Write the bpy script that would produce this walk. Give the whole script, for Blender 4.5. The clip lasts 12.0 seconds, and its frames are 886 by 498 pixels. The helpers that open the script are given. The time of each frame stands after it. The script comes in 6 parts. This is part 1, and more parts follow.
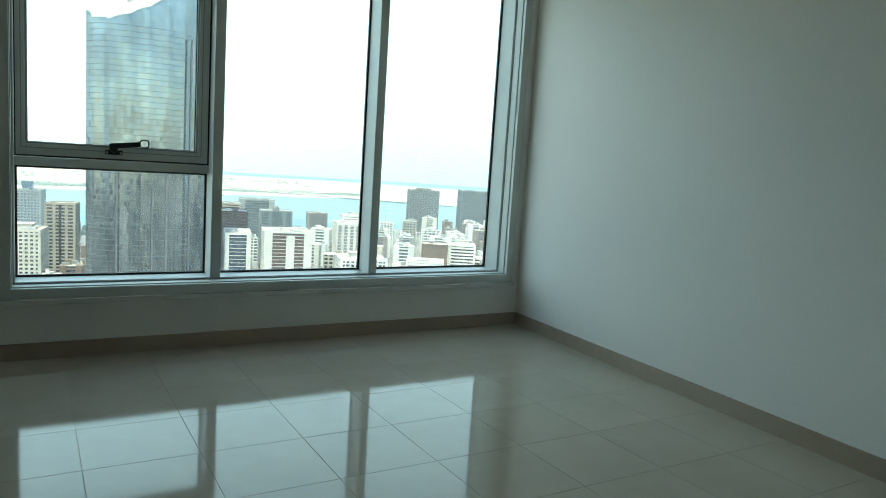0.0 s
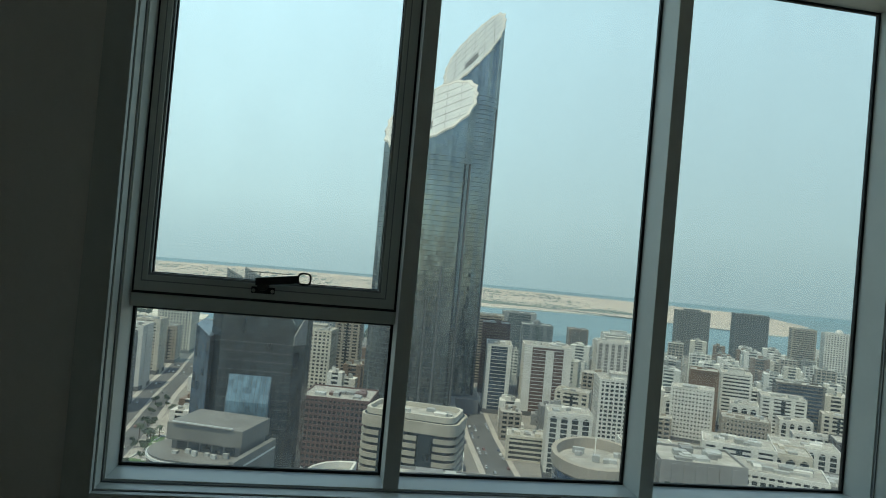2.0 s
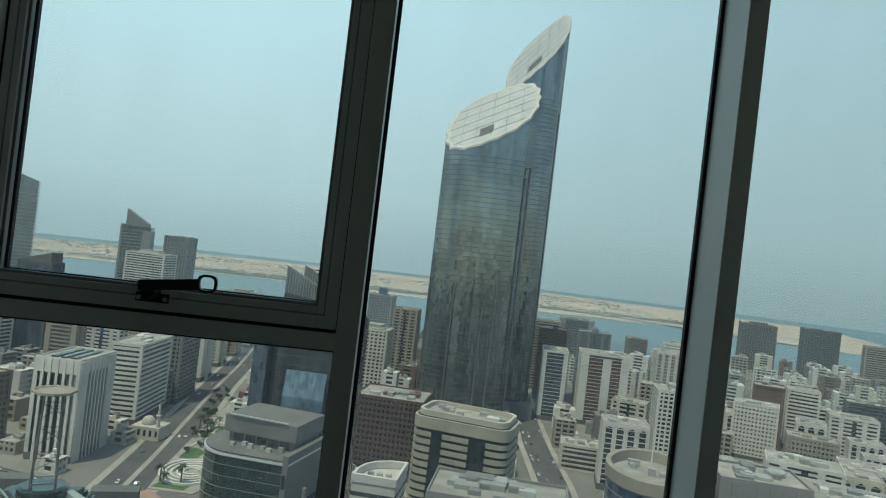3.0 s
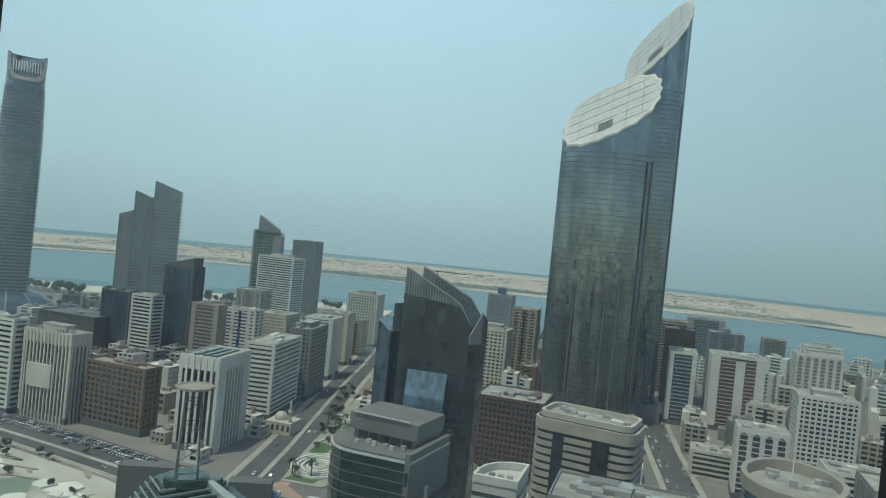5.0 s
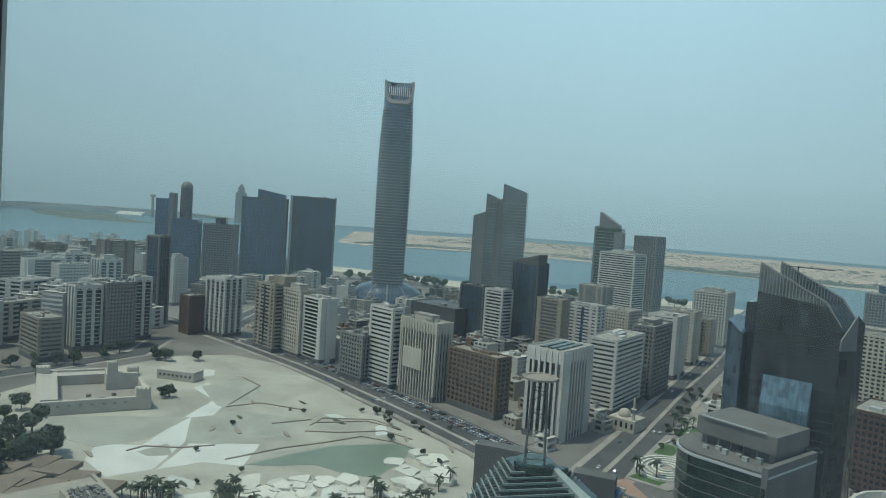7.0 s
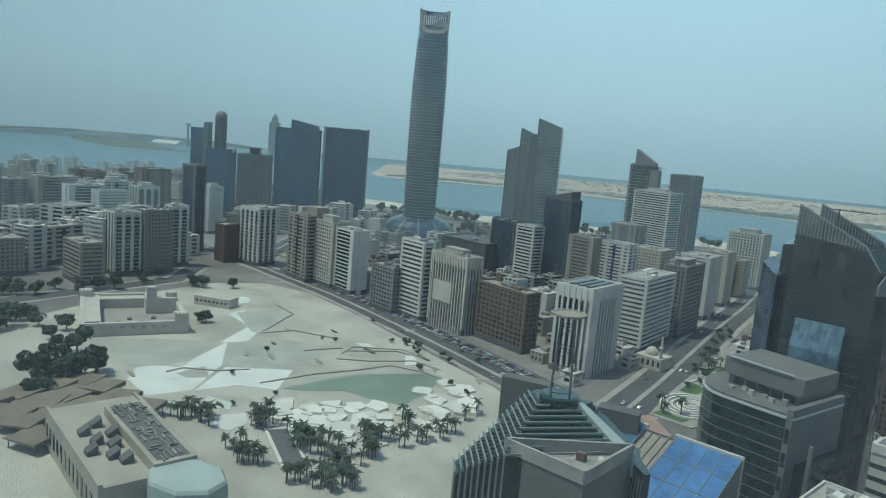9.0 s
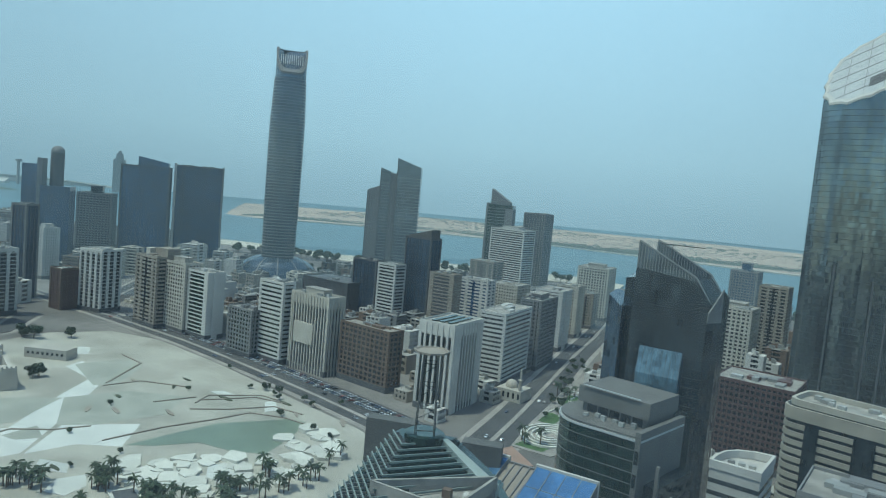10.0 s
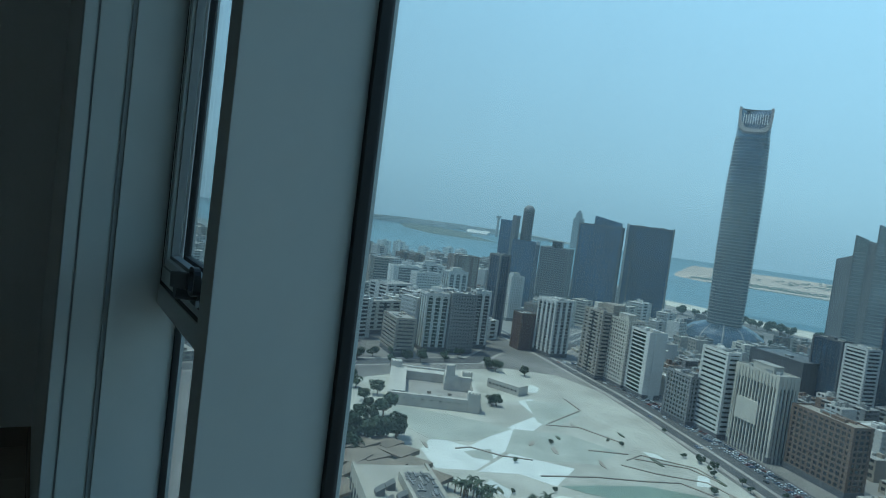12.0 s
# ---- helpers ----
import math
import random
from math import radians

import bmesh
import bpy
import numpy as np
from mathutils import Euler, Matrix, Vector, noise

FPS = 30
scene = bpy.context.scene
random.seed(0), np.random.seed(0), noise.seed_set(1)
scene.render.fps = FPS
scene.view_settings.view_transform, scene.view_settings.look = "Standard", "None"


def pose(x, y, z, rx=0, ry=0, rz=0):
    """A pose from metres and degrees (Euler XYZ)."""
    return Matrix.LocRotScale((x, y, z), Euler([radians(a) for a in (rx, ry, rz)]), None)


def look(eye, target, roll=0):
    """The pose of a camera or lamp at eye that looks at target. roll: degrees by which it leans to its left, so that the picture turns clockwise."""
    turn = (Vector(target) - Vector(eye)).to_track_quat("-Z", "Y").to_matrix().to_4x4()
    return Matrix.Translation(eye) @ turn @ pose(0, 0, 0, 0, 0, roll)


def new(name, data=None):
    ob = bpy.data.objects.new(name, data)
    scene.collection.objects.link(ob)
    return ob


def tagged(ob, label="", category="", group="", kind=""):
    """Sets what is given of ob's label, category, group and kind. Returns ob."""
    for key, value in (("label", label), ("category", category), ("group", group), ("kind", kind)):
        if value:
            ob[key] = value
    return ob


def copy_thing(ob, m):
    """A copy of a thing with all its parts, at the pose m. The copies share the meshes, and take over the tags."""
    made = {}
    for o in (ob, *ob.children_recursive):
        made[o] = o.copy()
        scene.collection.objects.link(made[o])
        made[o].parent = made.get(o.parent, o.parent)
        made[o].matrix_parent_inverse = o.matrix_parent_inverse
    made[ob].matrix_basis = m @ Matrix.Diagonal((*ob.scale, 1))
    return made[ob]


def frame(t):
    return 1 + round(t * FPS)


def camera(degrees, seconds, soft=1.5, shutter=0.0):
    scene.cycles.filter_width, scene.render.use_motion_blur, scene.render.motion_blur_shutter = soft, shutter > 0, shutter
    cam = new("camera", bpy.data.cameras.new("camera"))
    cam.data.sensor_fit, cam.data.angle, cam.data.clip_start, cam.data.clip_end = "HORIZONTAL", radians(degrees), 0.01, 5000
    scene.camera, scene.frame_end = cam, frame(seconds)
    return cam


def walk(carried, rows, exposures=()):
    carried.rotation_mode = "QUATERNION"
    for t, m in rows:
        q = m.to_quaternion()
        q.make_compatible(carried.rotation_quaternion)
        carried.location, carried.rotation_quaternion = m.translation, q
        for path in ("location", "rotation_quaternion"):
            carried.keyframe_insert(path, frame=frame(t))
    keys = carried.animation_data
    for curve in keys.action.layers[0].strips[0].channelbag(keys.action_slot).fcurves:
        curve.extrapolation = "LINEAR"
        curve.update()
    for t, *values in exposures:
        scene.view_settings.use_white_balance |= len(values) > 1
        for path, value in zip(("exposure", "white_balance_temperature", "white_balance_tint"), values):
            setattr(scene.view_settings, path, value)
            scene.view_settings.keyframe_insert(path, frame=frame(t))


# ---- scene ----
cam = camera(64.6, 12.0, soft=1.0)
PATH = [
    (0, (-1.116, -4.986, 1.427), (-0.0990, -3.2810, 1.1850), 3.70),
    (0.5, (-0.942, -4.568, 1.453), (-0.1129, -2.7558, 1.2840), 4.70),
    (1, (-0.738, -4.127, 1.482), (-0.0402, -2.2556, 1.3770), 4.70),
    (1.5, (-0.529, -3.671, 1.539), (-0.1218, -1.7131, 1.5090), 5.40),
    (2, (-0.376, -3.192, 1.566), (-0.0620, -1.2170, 1.5950), 5.10),
    (2.5, (-0.175, -2.733, 1.565), (0.1180, -0.7547, 1.5890), 4.60),
    (2.7, (-0.073, -2.572, 1.597), (0.1470, -0.5843, 1.6200), 5.70),
    (4.3, (0.480, -1.220, 1.590), (0.4310, 0.7794, 1.5966), 5.13),
    (4.5, (0.530, -1.100, 1.590), (0.4050, 0.8961, 1.5847), 4.56),
    (4.8, (0.610, -0.920, 1.600), (0.4162, 1.0705, 1.5831), 5.76),
    (5, (0.660, -0.800, 1.600), (0.4739, 1.1913, 1.5839), 5.71),
    (5.5, (0.720, -0.650, 1.600), (0.4808, 1.3356, 1.5850), 3.73),
    (6, (0.790, -0.550, 1.600), (0.0969, 1.3256, 1.5574), 4.01),
    (6.5, (0.850, -0.480, 1.600), (-0.0577, 1.3012, 1.5400), 3.63),
    (7, (0.920, -0.410, 1.600), (-0.1557, 1.2726, 1.4915), 3.91),
    (7.2, (0.940, -0.400, 1.600), (-0.1949, 1.2384, 1.4339), 4.20),
    (8.8, (1.000, -0.370, 1.580), (-0.1304, 1.2505, 1.2700), 5.08),
    (9, (1.000, -0.370, 1.580), (-0.1272, 1.2545, 1.2795), 5.00),
    (9.5, (1.000, -0.370, 1.580), (-0.0983, 1.2815, 1.3228), 5.05),
    (10, (0.970, -0.380, 1.580), (0.1673, 1.4452, 1.4235), 5.21),
    (10.5, (0.920, -0.380, 1.590), (0.4169, 1.5522, 1.4747), 5.44),
    (11, (0.960, -0.370, 1.600), (0.3641, 1.5348, 1.4708), 4.33),
    (11.5, (1.050, -0.355, 1.620), (-0.2041, 1.1927, 1.4411), 6.75),
    (12, (0.890, -0.388, 1.630), (-0.8288, 0.6272, 1.5070), 7.34),
]
walk(cam, [(t, look(eye, target, roll)) for t, eye, target, roll in PATH],
     exposures=[(0.0, 2.4, 6850, -5), (0.5, 2.05, 6850, -6), (1.0, 1.8, 6850, -6), (1.5, 1.35, 6900, -4), (2.0, 0.85, 6950, -3), (2.5, 0.65, 6950, -2), (4.5, 0.5, 6700, -1), (7.0, 0.35, 6450, -1), (9.0, 0.45, 6150, -2), (10.5, 0.5, 5600, -6), (12.0, 0.45, 5250, -9)])

# ---- sky, sun ----
GROUND = -145.0
SUN_EL, SUN_AZ = 69.0, 222.0     # degrees: height, and compass turn from +y clockwise
world = bpy.data.worlds.new("hazy_sky")
scene.world = world
world.use_nodes = True
wn = world.node_tree
sky = wn.nodes.new("ShaderNodeTexSky")
sky.sky_type, sky.sun_disc = 'NISHITA', False
sky.sun_elevation, sky.sun_rotation = radians(SUN_EL), radians(SUN_AZ)
sky.altitude, sky.air_density, sky.dust_density, sky.ozone_density = 100.0, 1.0, 1.2, 1.5
wn.links.new(sky.outputs[0], wn.nodes["Background"].inputs[0])
wn.nodes["Background"].inputs[1].default_value = 0.105
sun = new("sun", bpy.data.lights.new("sun", 'SUN'))
sun.data.energy, sun.data.angle, sun.data.color = 2.1, radians(2.0), (1.0, 0.9, 0.76)
az, el = radians(SUN_AZ), radians(SUN_EL)
to_sun = Vector((math.sin(az) * math.cos(el), math.cos(az) * math.cos(el), math.sin(el)))
sun.matrix_world = look(to_sun * 300, (0, 0, 0))


# ---- materials ----
def mat(name, color, rough=0.7, metal=0.0, grain=8.0, amount=0.12, bump=0.0, vary=0.0, stain=0.0, stain_scale=0.3, spec=0.5):
    """Plain surface with grain at one scale, stains at a larger one, and a change from piece to piece."""
    m = bpy.data.materials.new(name)
    m.use_nodes = True
    n, l = m.node_tree.nodes, m.node_tree.links
    b = n["Principled BSDF"]
    b.inputs["Roughness"].default_value, b.inputs["Metallic"].default_value = rough, metal
    b.inputs["Specular IOR Level"].default_value = spec
    geo = n.new("ShaderNodeNewGeometry")
    t1 = n.new("ShaderNodeTexNoise")
    t1.inputs["Scale"].default_value, t1.inputs["Detail"].default_value = grain, 6
    l.new(geo.outputs["Position"], t1.inputs["Vector"])
    t2 = n.new("ShaderNodeTexNoise")
    t2.inputs["Scale"].default_value, t2.inputs["Detail"].default_value = stain_scale, 4
    l.new(geo.outputs["Position"], t2.inputs["Vector"])
    mr = n.new("ShaderNodeMapRange")
    mr.inputs["To Min"].default_value, mr.inputs["To Max"].default_value = 1 - amount, 1 + amount
    l.new(t1.outputs["Fac"], mr.inputs["Value"])
    mr2 = n.new("ShaderNodeMapRange")
    mr2.inputs["From Min"].default_value, mr2.inputs["From Max"].default_value = 0.35, 0.65
    mr2.inputs["To Min"].default_value, mr2.inputs["To Max"].default_value = 1 - stain, 1 + stain * 0.3
    l.new(t2.outputs["Fac"], mr2.inputs["Value"])
    info = n.new("ShaderNodeObjectInfo")
    mr3 = n.new("ShaderNodeMapRange")
    mr3.inputs["To Min"].default_value, mr3.inputs["To Max"].default_value = 1 - vary, 1 + vary
    l.new(info.outputs["Random"], mr3.inputs["Value"])
    p1 = n.new("ShaderNodeMath"); p1.operation = 'MULTIPLY'
    p2 = n.new("ShaderNodeMath"); p2.operation = 'MULTIPLY'
    l.new(mr.outputs[0], p1.inputs[0]); l.new(mr2.outputs[0], p1.inputs[1])
    l.new(p1.outputs[0], p2.inputs[0]); l.new(mr3.outputs[0], p2.inputs[1])
    sc = n.new("ShaderNodeVectorMath"); sc.operation = 'SCALE'
    sc.inputs[0].default_value = color
    l.new(p2.outputs[0], sc.inputs["Scale"])
    l.new(sc.outputs[0], b.inputs["Base Color"])
    if bump:
        bp = n.new("ShaderNodeBump")
        bp.inputs["Strength"].default_value, bp.inputs["Distance"].default_value = bump, 0.5 / grain
        l.new(t1.outputs["Fac"], bp.inputs["Height"])
        l.new(bp.outputs[0], b.inputs["Normal"])
    return m


def facade_glass(name, color, rough=0.12, tall=3.4, wide=3.0, vary=0.35, metal=0.0, spread=0.29):
    """Dark curtain-wall glass: every pane mirrors a little differently."""
    m = mat(name, color, rough, metal, 0.08, 0.25, 0, 0.1, 0.3, 0.03, 0.8)
    n, l = m.node_tree.nodes, m.node_tree.links
    b = n["Principled BSDF"]
    geo = n.new("ShaderNodeNewGeometry")
    v = n.new("ShaderNodeVectorMath"); v.operation = 'DIVIDE'
    v.inputs[1].default_value = (wide, wide, tall)
    l.new(geo.outputs["Position"], v.inputs[0])
    fl = n.new("ShaderNodeVectorMath"); fl.operation = 'FLOOR'
    l.new(v.outputs[0], fl.inputs[0])
    wnz = n.new("ShaderNodeTexWhiteNoise")
    l.new(fl.outputs[0], wnz.inputs["Vector"])
    mix = n.new("ShaderNodeMapRange")
    mix.inputs["To Min"].default_value, mix.inputs["To Max"].default_value = rough * 0.5, rough * 0.5 + vary * 0.5
    l.new(wnz.outputs["Value"], mix.inputs["Value"])
    l.new(mix.outputs[0], b.inputs["Roughness"])
    # each pane sits a little out of true, so that mirrored things break up
    jit = n.new("ShaderNodeVectorMath"); jit.operation = 'MULTIPLY_ADD'
    jit.inputs[1].default_value, jit.inputs[2].default_value = (0.05, 0.05, 0.05), (-0.025, -0.025, -0.025)
    l.new(wnz.outputs["Color"], jit.inputs[0])
    tilt = n.new("ShaderNodeVectorMath"); tilt.operation = 'ADD'
    l.new(geo.outputs["Normal"], tilt.inputs[0]); l.new(jit.outputs[0], tilt.inputs[1])
    unit = n.new("ShaderNodeVectorMath"); unit.operation = 'NORMALIZE'
    l.new(tilt.outputs[0], unit.inputs[0]); l.new(unit.outputs[0], b.inputs["Normal"])
    # panes differ in tint; long vertical streaks in the colour imitate reflections down the facade
    st = n.new("ShaderNodeVectorMath"); st.operation = 'MULTIPLY'
    st.inputs[1].default_value = (0.5, 0.5, 0.016)
    l.new(geo.outputs["Position"], st.inputs[0])
    nz = n.new("ShaderNodeTexNoise")
    nz.inputs["Scale"].default_value, nz.inputs["Detail"].default_value = 1.0, 5
    l.new(st.outputs[0], nz.inputs["Vector"])
    r1 = n.new("ShaderNodeMapRange")
    r1.inputs["From Min"].default_value, r1.inputs["From Max"].default_value = 0.3, 0.7
    r1.inputs["To Min"].default_value, r1.inputs["To Max"].default_value = 1 - spread * .9, 1 + spread * .9
    l.new(nz.outputs["Fac"], r1.inputs["Value"])
    r2 = n.new("ShaderNodeMapRange")
    r2.inputs["To Min"].default_value, r2.inputs["To Max"].default_value = 1 - spread, 1 + spread
    l.new(wnz.outputs["Value"], r2.inputs["Value"])
    pr = n.new("ShaderNodeMath"); pr.operation = 'MULTIPLY'
    l.new(r1.outputs[0], pr.inputs[0]); l.new(r2.outputs[0], pr.inputs[1])
    last = b.inputs["Base Color"].links[0].from_socket
    tint = n.new("ShaderNodeVectorMath"); tint.operation = 'SCALE'
    l.new(last, tint.inputs[0]); l.new(pr.outputs[0], tint.inputs["Scale"])
    l.new(tint.outputs[0], b.inputs["Base Color"])
    return m


M_WALL = mat("wall_paint", (0.86, 0.83, 0.785), 0.55, 0, 60, 0.02, 0.05, 0, 0.03, 0.8)
M_CEIL = mat("ceiling_paint", (0.85, 0.825, 0.785), 0.7, 0, 50, 0.02, 0.04)
M_TILE = mat("porcelain_tile", (0.50, 0.435, 0.345), 0.07, 0, 9, 0.05, 0.0, 0.03, 0.06, 1.6)
M_GROUT = mat("grout", (0.34, 0.30, 0.24), 0.8, 0, 60, 0.1)
M_SILL = mat("sill_marble", (0.68, 0.67, 0.64), 0.12, 0, 6, 0.12, 0, 0.02, 0.08, 3)
M_BASE = mat("skirting_tile", (0.40, 0.32, 0.245), 0.25, 0, 14, 0.08, 0, 0.03, 0.06, 2)
M_ALU = mat("white_aluminium", (0.615, 0.635, 0.60), 0.38, 0, 40, 0.02, 0, 0, 0.04, 3)
M_GASKET = mat("black_rubber", (0.012, 0.012, 0.012), 0.6, 0, 80, 0.2)
M_GROOVE = mat("frame_groove", (0.30, 0.31, 0.30), 0.7, 0, 80, 0.1)
M_DARK = mat("dark_handle_metal", (0.03, 0.03, 0.03), 0.4, 0.3, 80, 0.15)
M_STEEL = mat("brushed_steel", (0.55, 0.55, 0.54), 0.35, 0.8, 90, 0.1)
M_WHITE = mat("white_render", (0.56, 0.535, 0.48), 0.75, 0, 0.6, 0.06, 0, 0.06, 0.12, 0.06)
M_CREAM = mat("cream_render", (0.47, 0.43, 0.355), 0.78, 0, 0.6, 0.07, 0, 0.06, 0.14, 0.06)
M_TAN = mat("tan_render", (0.29, 0.25, 0.20), 0.8, 0, 0.6, 0.08, 0, 0.06, 0.14, 0.06)
M_BROWN = mat("brown_cladding", (0.15, 0.10, 0.07), 0.7, 0, 0.8, 0.1, 0, 0.08, 0.15, 0.07)
M_RED = mat("red_granite", (0.105, 0.058, 0.05), 0.55, 0, 0.8, 0.1, 0, 0.08, 0.15, 0.07)
M_GREY = mat("grey_cladding", (0.20, 0.195, 0.185), 0.6, 0, 0.7, 0.07, 0, 0.06, 0.12, 0.05)
M_STONE = mat("mid_grey_stone", (0.115, 0.11, 0.10), 0.7, 0, 0.7, 0.1, 0, 0.08, 0.2, 0.06)
M_DGREY = mat("dark_grey_cladding", (0.095, 0.095, 0.095), 0.6, 0, 0.7, 0.1, 0, 0.08, 0.12, 0.05)
M_GLASS = facade_glass("dark_window_glass", (0.03, 0.04, 0.045))
M_GBLUE = facade_glass("blue_curtain_glass", (0.05, 0.10, 0.18), 0.1, metal=0.2)
M_GGREY = facade_glass("grey_curtain_glass", (0.16, 0.195, 0.215), 0.14, 3.6, 4.0, metal=0.5)
M_GTEAL = facade_glass("green_curtain_glass", (0.032, 0.062, 0.053), 0.08, metal=0.5)
M_GTOWER = facade_glass("silver_blue_glass", (0.21, 0.245, 0.25), 0.10, 4.5, 2.4, 0.14, metal=0.75, spread=0.16)
M_GNAVY = facade_glass("navy_curtain_glass", (0.055, 0.085, 0.12), 0.1, metal=0.15)
M_TERRST = mat("pale_grey_stone", (0.155, 0.15, 0.137), 0.7, 0, 0.7, 0.1, 0, 0.08, 0.2, 0.1)
M_ROOFPALE = mat("pale_roof_panel", (0.50, 0.51, 0.49), 0.45, 0, 0.5, 0.06, 0, 0.05, 0.1, 0.08)
M_GDARK = facade_glass("smoked_curtain_glass", (0.045, 0.057, 0.064), 0.1, metal=0.4)
M_PALEGL = facade_glass("pale_blue_glass", (0.09, 0.15, 0.19), 0.55, 2.5, 2.0, 0.25, metal=0.0)
M_SKYL = facade_glass("blue_skylight_glass", (0.16, 0.32, 0.55), 0.12, 50, 50, 0.08, metal=0.6)
M_ROOF = mat("roof_screed", (0.34, 0.32, 0.28), 0.9, 0, 0.8, 0.15, 0, 0.1, 0.3, 0.15)
M_UNIT = mat("rooftop_unit_metal", (0.31, 0.31, 0.29), 0.6, 0.1, 1.5, 0.12, 0, 0.3)
M_ASPH = mat("asphalt", (0.085, 0.084, 0.082), 0.9, 0, 0.5, 0.15, 0, 0, 0.25, 0.04)
M_LINE = mat("road_paint", (0.6, 0.6, 0.57), 0.8, 0, 1, 0.1)
M_PAVE = mat("paving", (0.34, 0.31, 0.27), 0.85, 0, 0.6, 0.12, 0, 0, 0.2, 0.05)
M_BRICKP = mat("red_paving", (0.36, 0.23, 0.17), 0.85, 0, 0.6, 0.12, 0, 0, 0.2, 0.08)
M_LAND = mat("city_ground", (0.20, 0.185, 0.165), 0.95, 0, 0.05, 0.35, 0, 0, 0.35, 0.012)
M_SAND = mat("sand", (0.45, 0.335, 0.245), 0.95, 0, 0.02, 0.12, 0, 0, 0.2, 0.005)
M_BEACH = mat("beach_sand", (0.52, 0.48, 0.39), 0.95, 0, 0.05, 0.1, 0, 0, 0.1, 0.01)
M_PLAZA = mat("pale_concrete", (0.43, 0.405, 0.335), 0.85, 0, 0.3, 0.08, 0, 0, 0.25, 0.03)
M_PANEL = mat("pale_concrete_panel", (0.62, 0.60, 0.52), 0.85, 0, 0.4, 0.06, 0, 0.13, 0.1, 0.05)
M_PATCH = mat("white_paving", (0.60, 0.595, 0.54), 0.85, 0, 0.3, 0.06, 0, 0.06, 0.12, 0.05)
M_PATCHG = mat("grey_green_paving", (0.36, 0.36, 0.30), 0.85, 0, 0.3, 0.08, 0, 0.06, 0.15, 0.05)
M_SANDST = mat("sand_coloured_render", (0.37, 0.335, 0.27), 0.85, 0, 0.5, 0.1, 0, 0.04, 0.2, 0.08)
M_POOL = mat("still_pool_water", (0.20, 0.245, 0.175), 0.35, 0, 0.1, 0.15, 0, 0, 0.2, 0.03)
M_SEA = mat("sea_water", (0.05, 0.135, 0.175), 0.35, 0, 0.01, 0.1, 0, 0, 0.25, 0.0012, 0.25)
M_GRASS = mat("grass", (0.07, 0.13, 0.04), 0.9, 0, 0.8, 0.3, 0, 0, 0.3, 0.1)
M_LEAF = mat("leaves", (0.045, 0.065, 0.034), 0.8, 0, 0.7, 0.4, 0, 0.25)
M_TRUNK = mat("bark", (0.14, 0.1, 0.07), 0.9, 0, 3, 0.2)
M_SCRUB = mat("scrub", (0.075, 0.085, 0.05), 0.95, 0, 0.05, 0.4, 0, 0, 0.4, 0.01)
M_PALEROOF = mat("pale_green_roof", (0.36, 0.41, 0.375), 0.6, 0, 0.5, 0.08, 0, 0, 0.12, 0.1)
M_LOUVRE = mat("louvre_metal", (0.20, 0.235, 0.215), 0.55, 0.1, 1.5, 0.1, 0, 0.1)
M_TENT = mat("brown_canopy", (0.21, 0.17, 0.125), 0.85, 0, 0.5, 0.12, 0, 0.1, 0.2, 0.1)
M_FORT = mat("whitewashed_coral", (0.50, 0.46, 0.39), 0.9, 0, 1.2, 0.1, 0, 0.04, 0.15, 0.15)
M_TYRE = mat("tyre", (0.02, 0.02, 0.02), 0.8, 0, 5, 0.1)
CAR_PAINT = [mat("car_paint", c, 0.3, 0.0, 2, 0.04, 0, 0.1) for c in
             ((0.75, 0.75, 0.74), (0.6, 0.6, 0.6), (0.3, 0.31, 0.32), (0.04, 0.04, 0.045), (0.22, 0.05, 0.04), (0.1, 0.13, 0.2))]


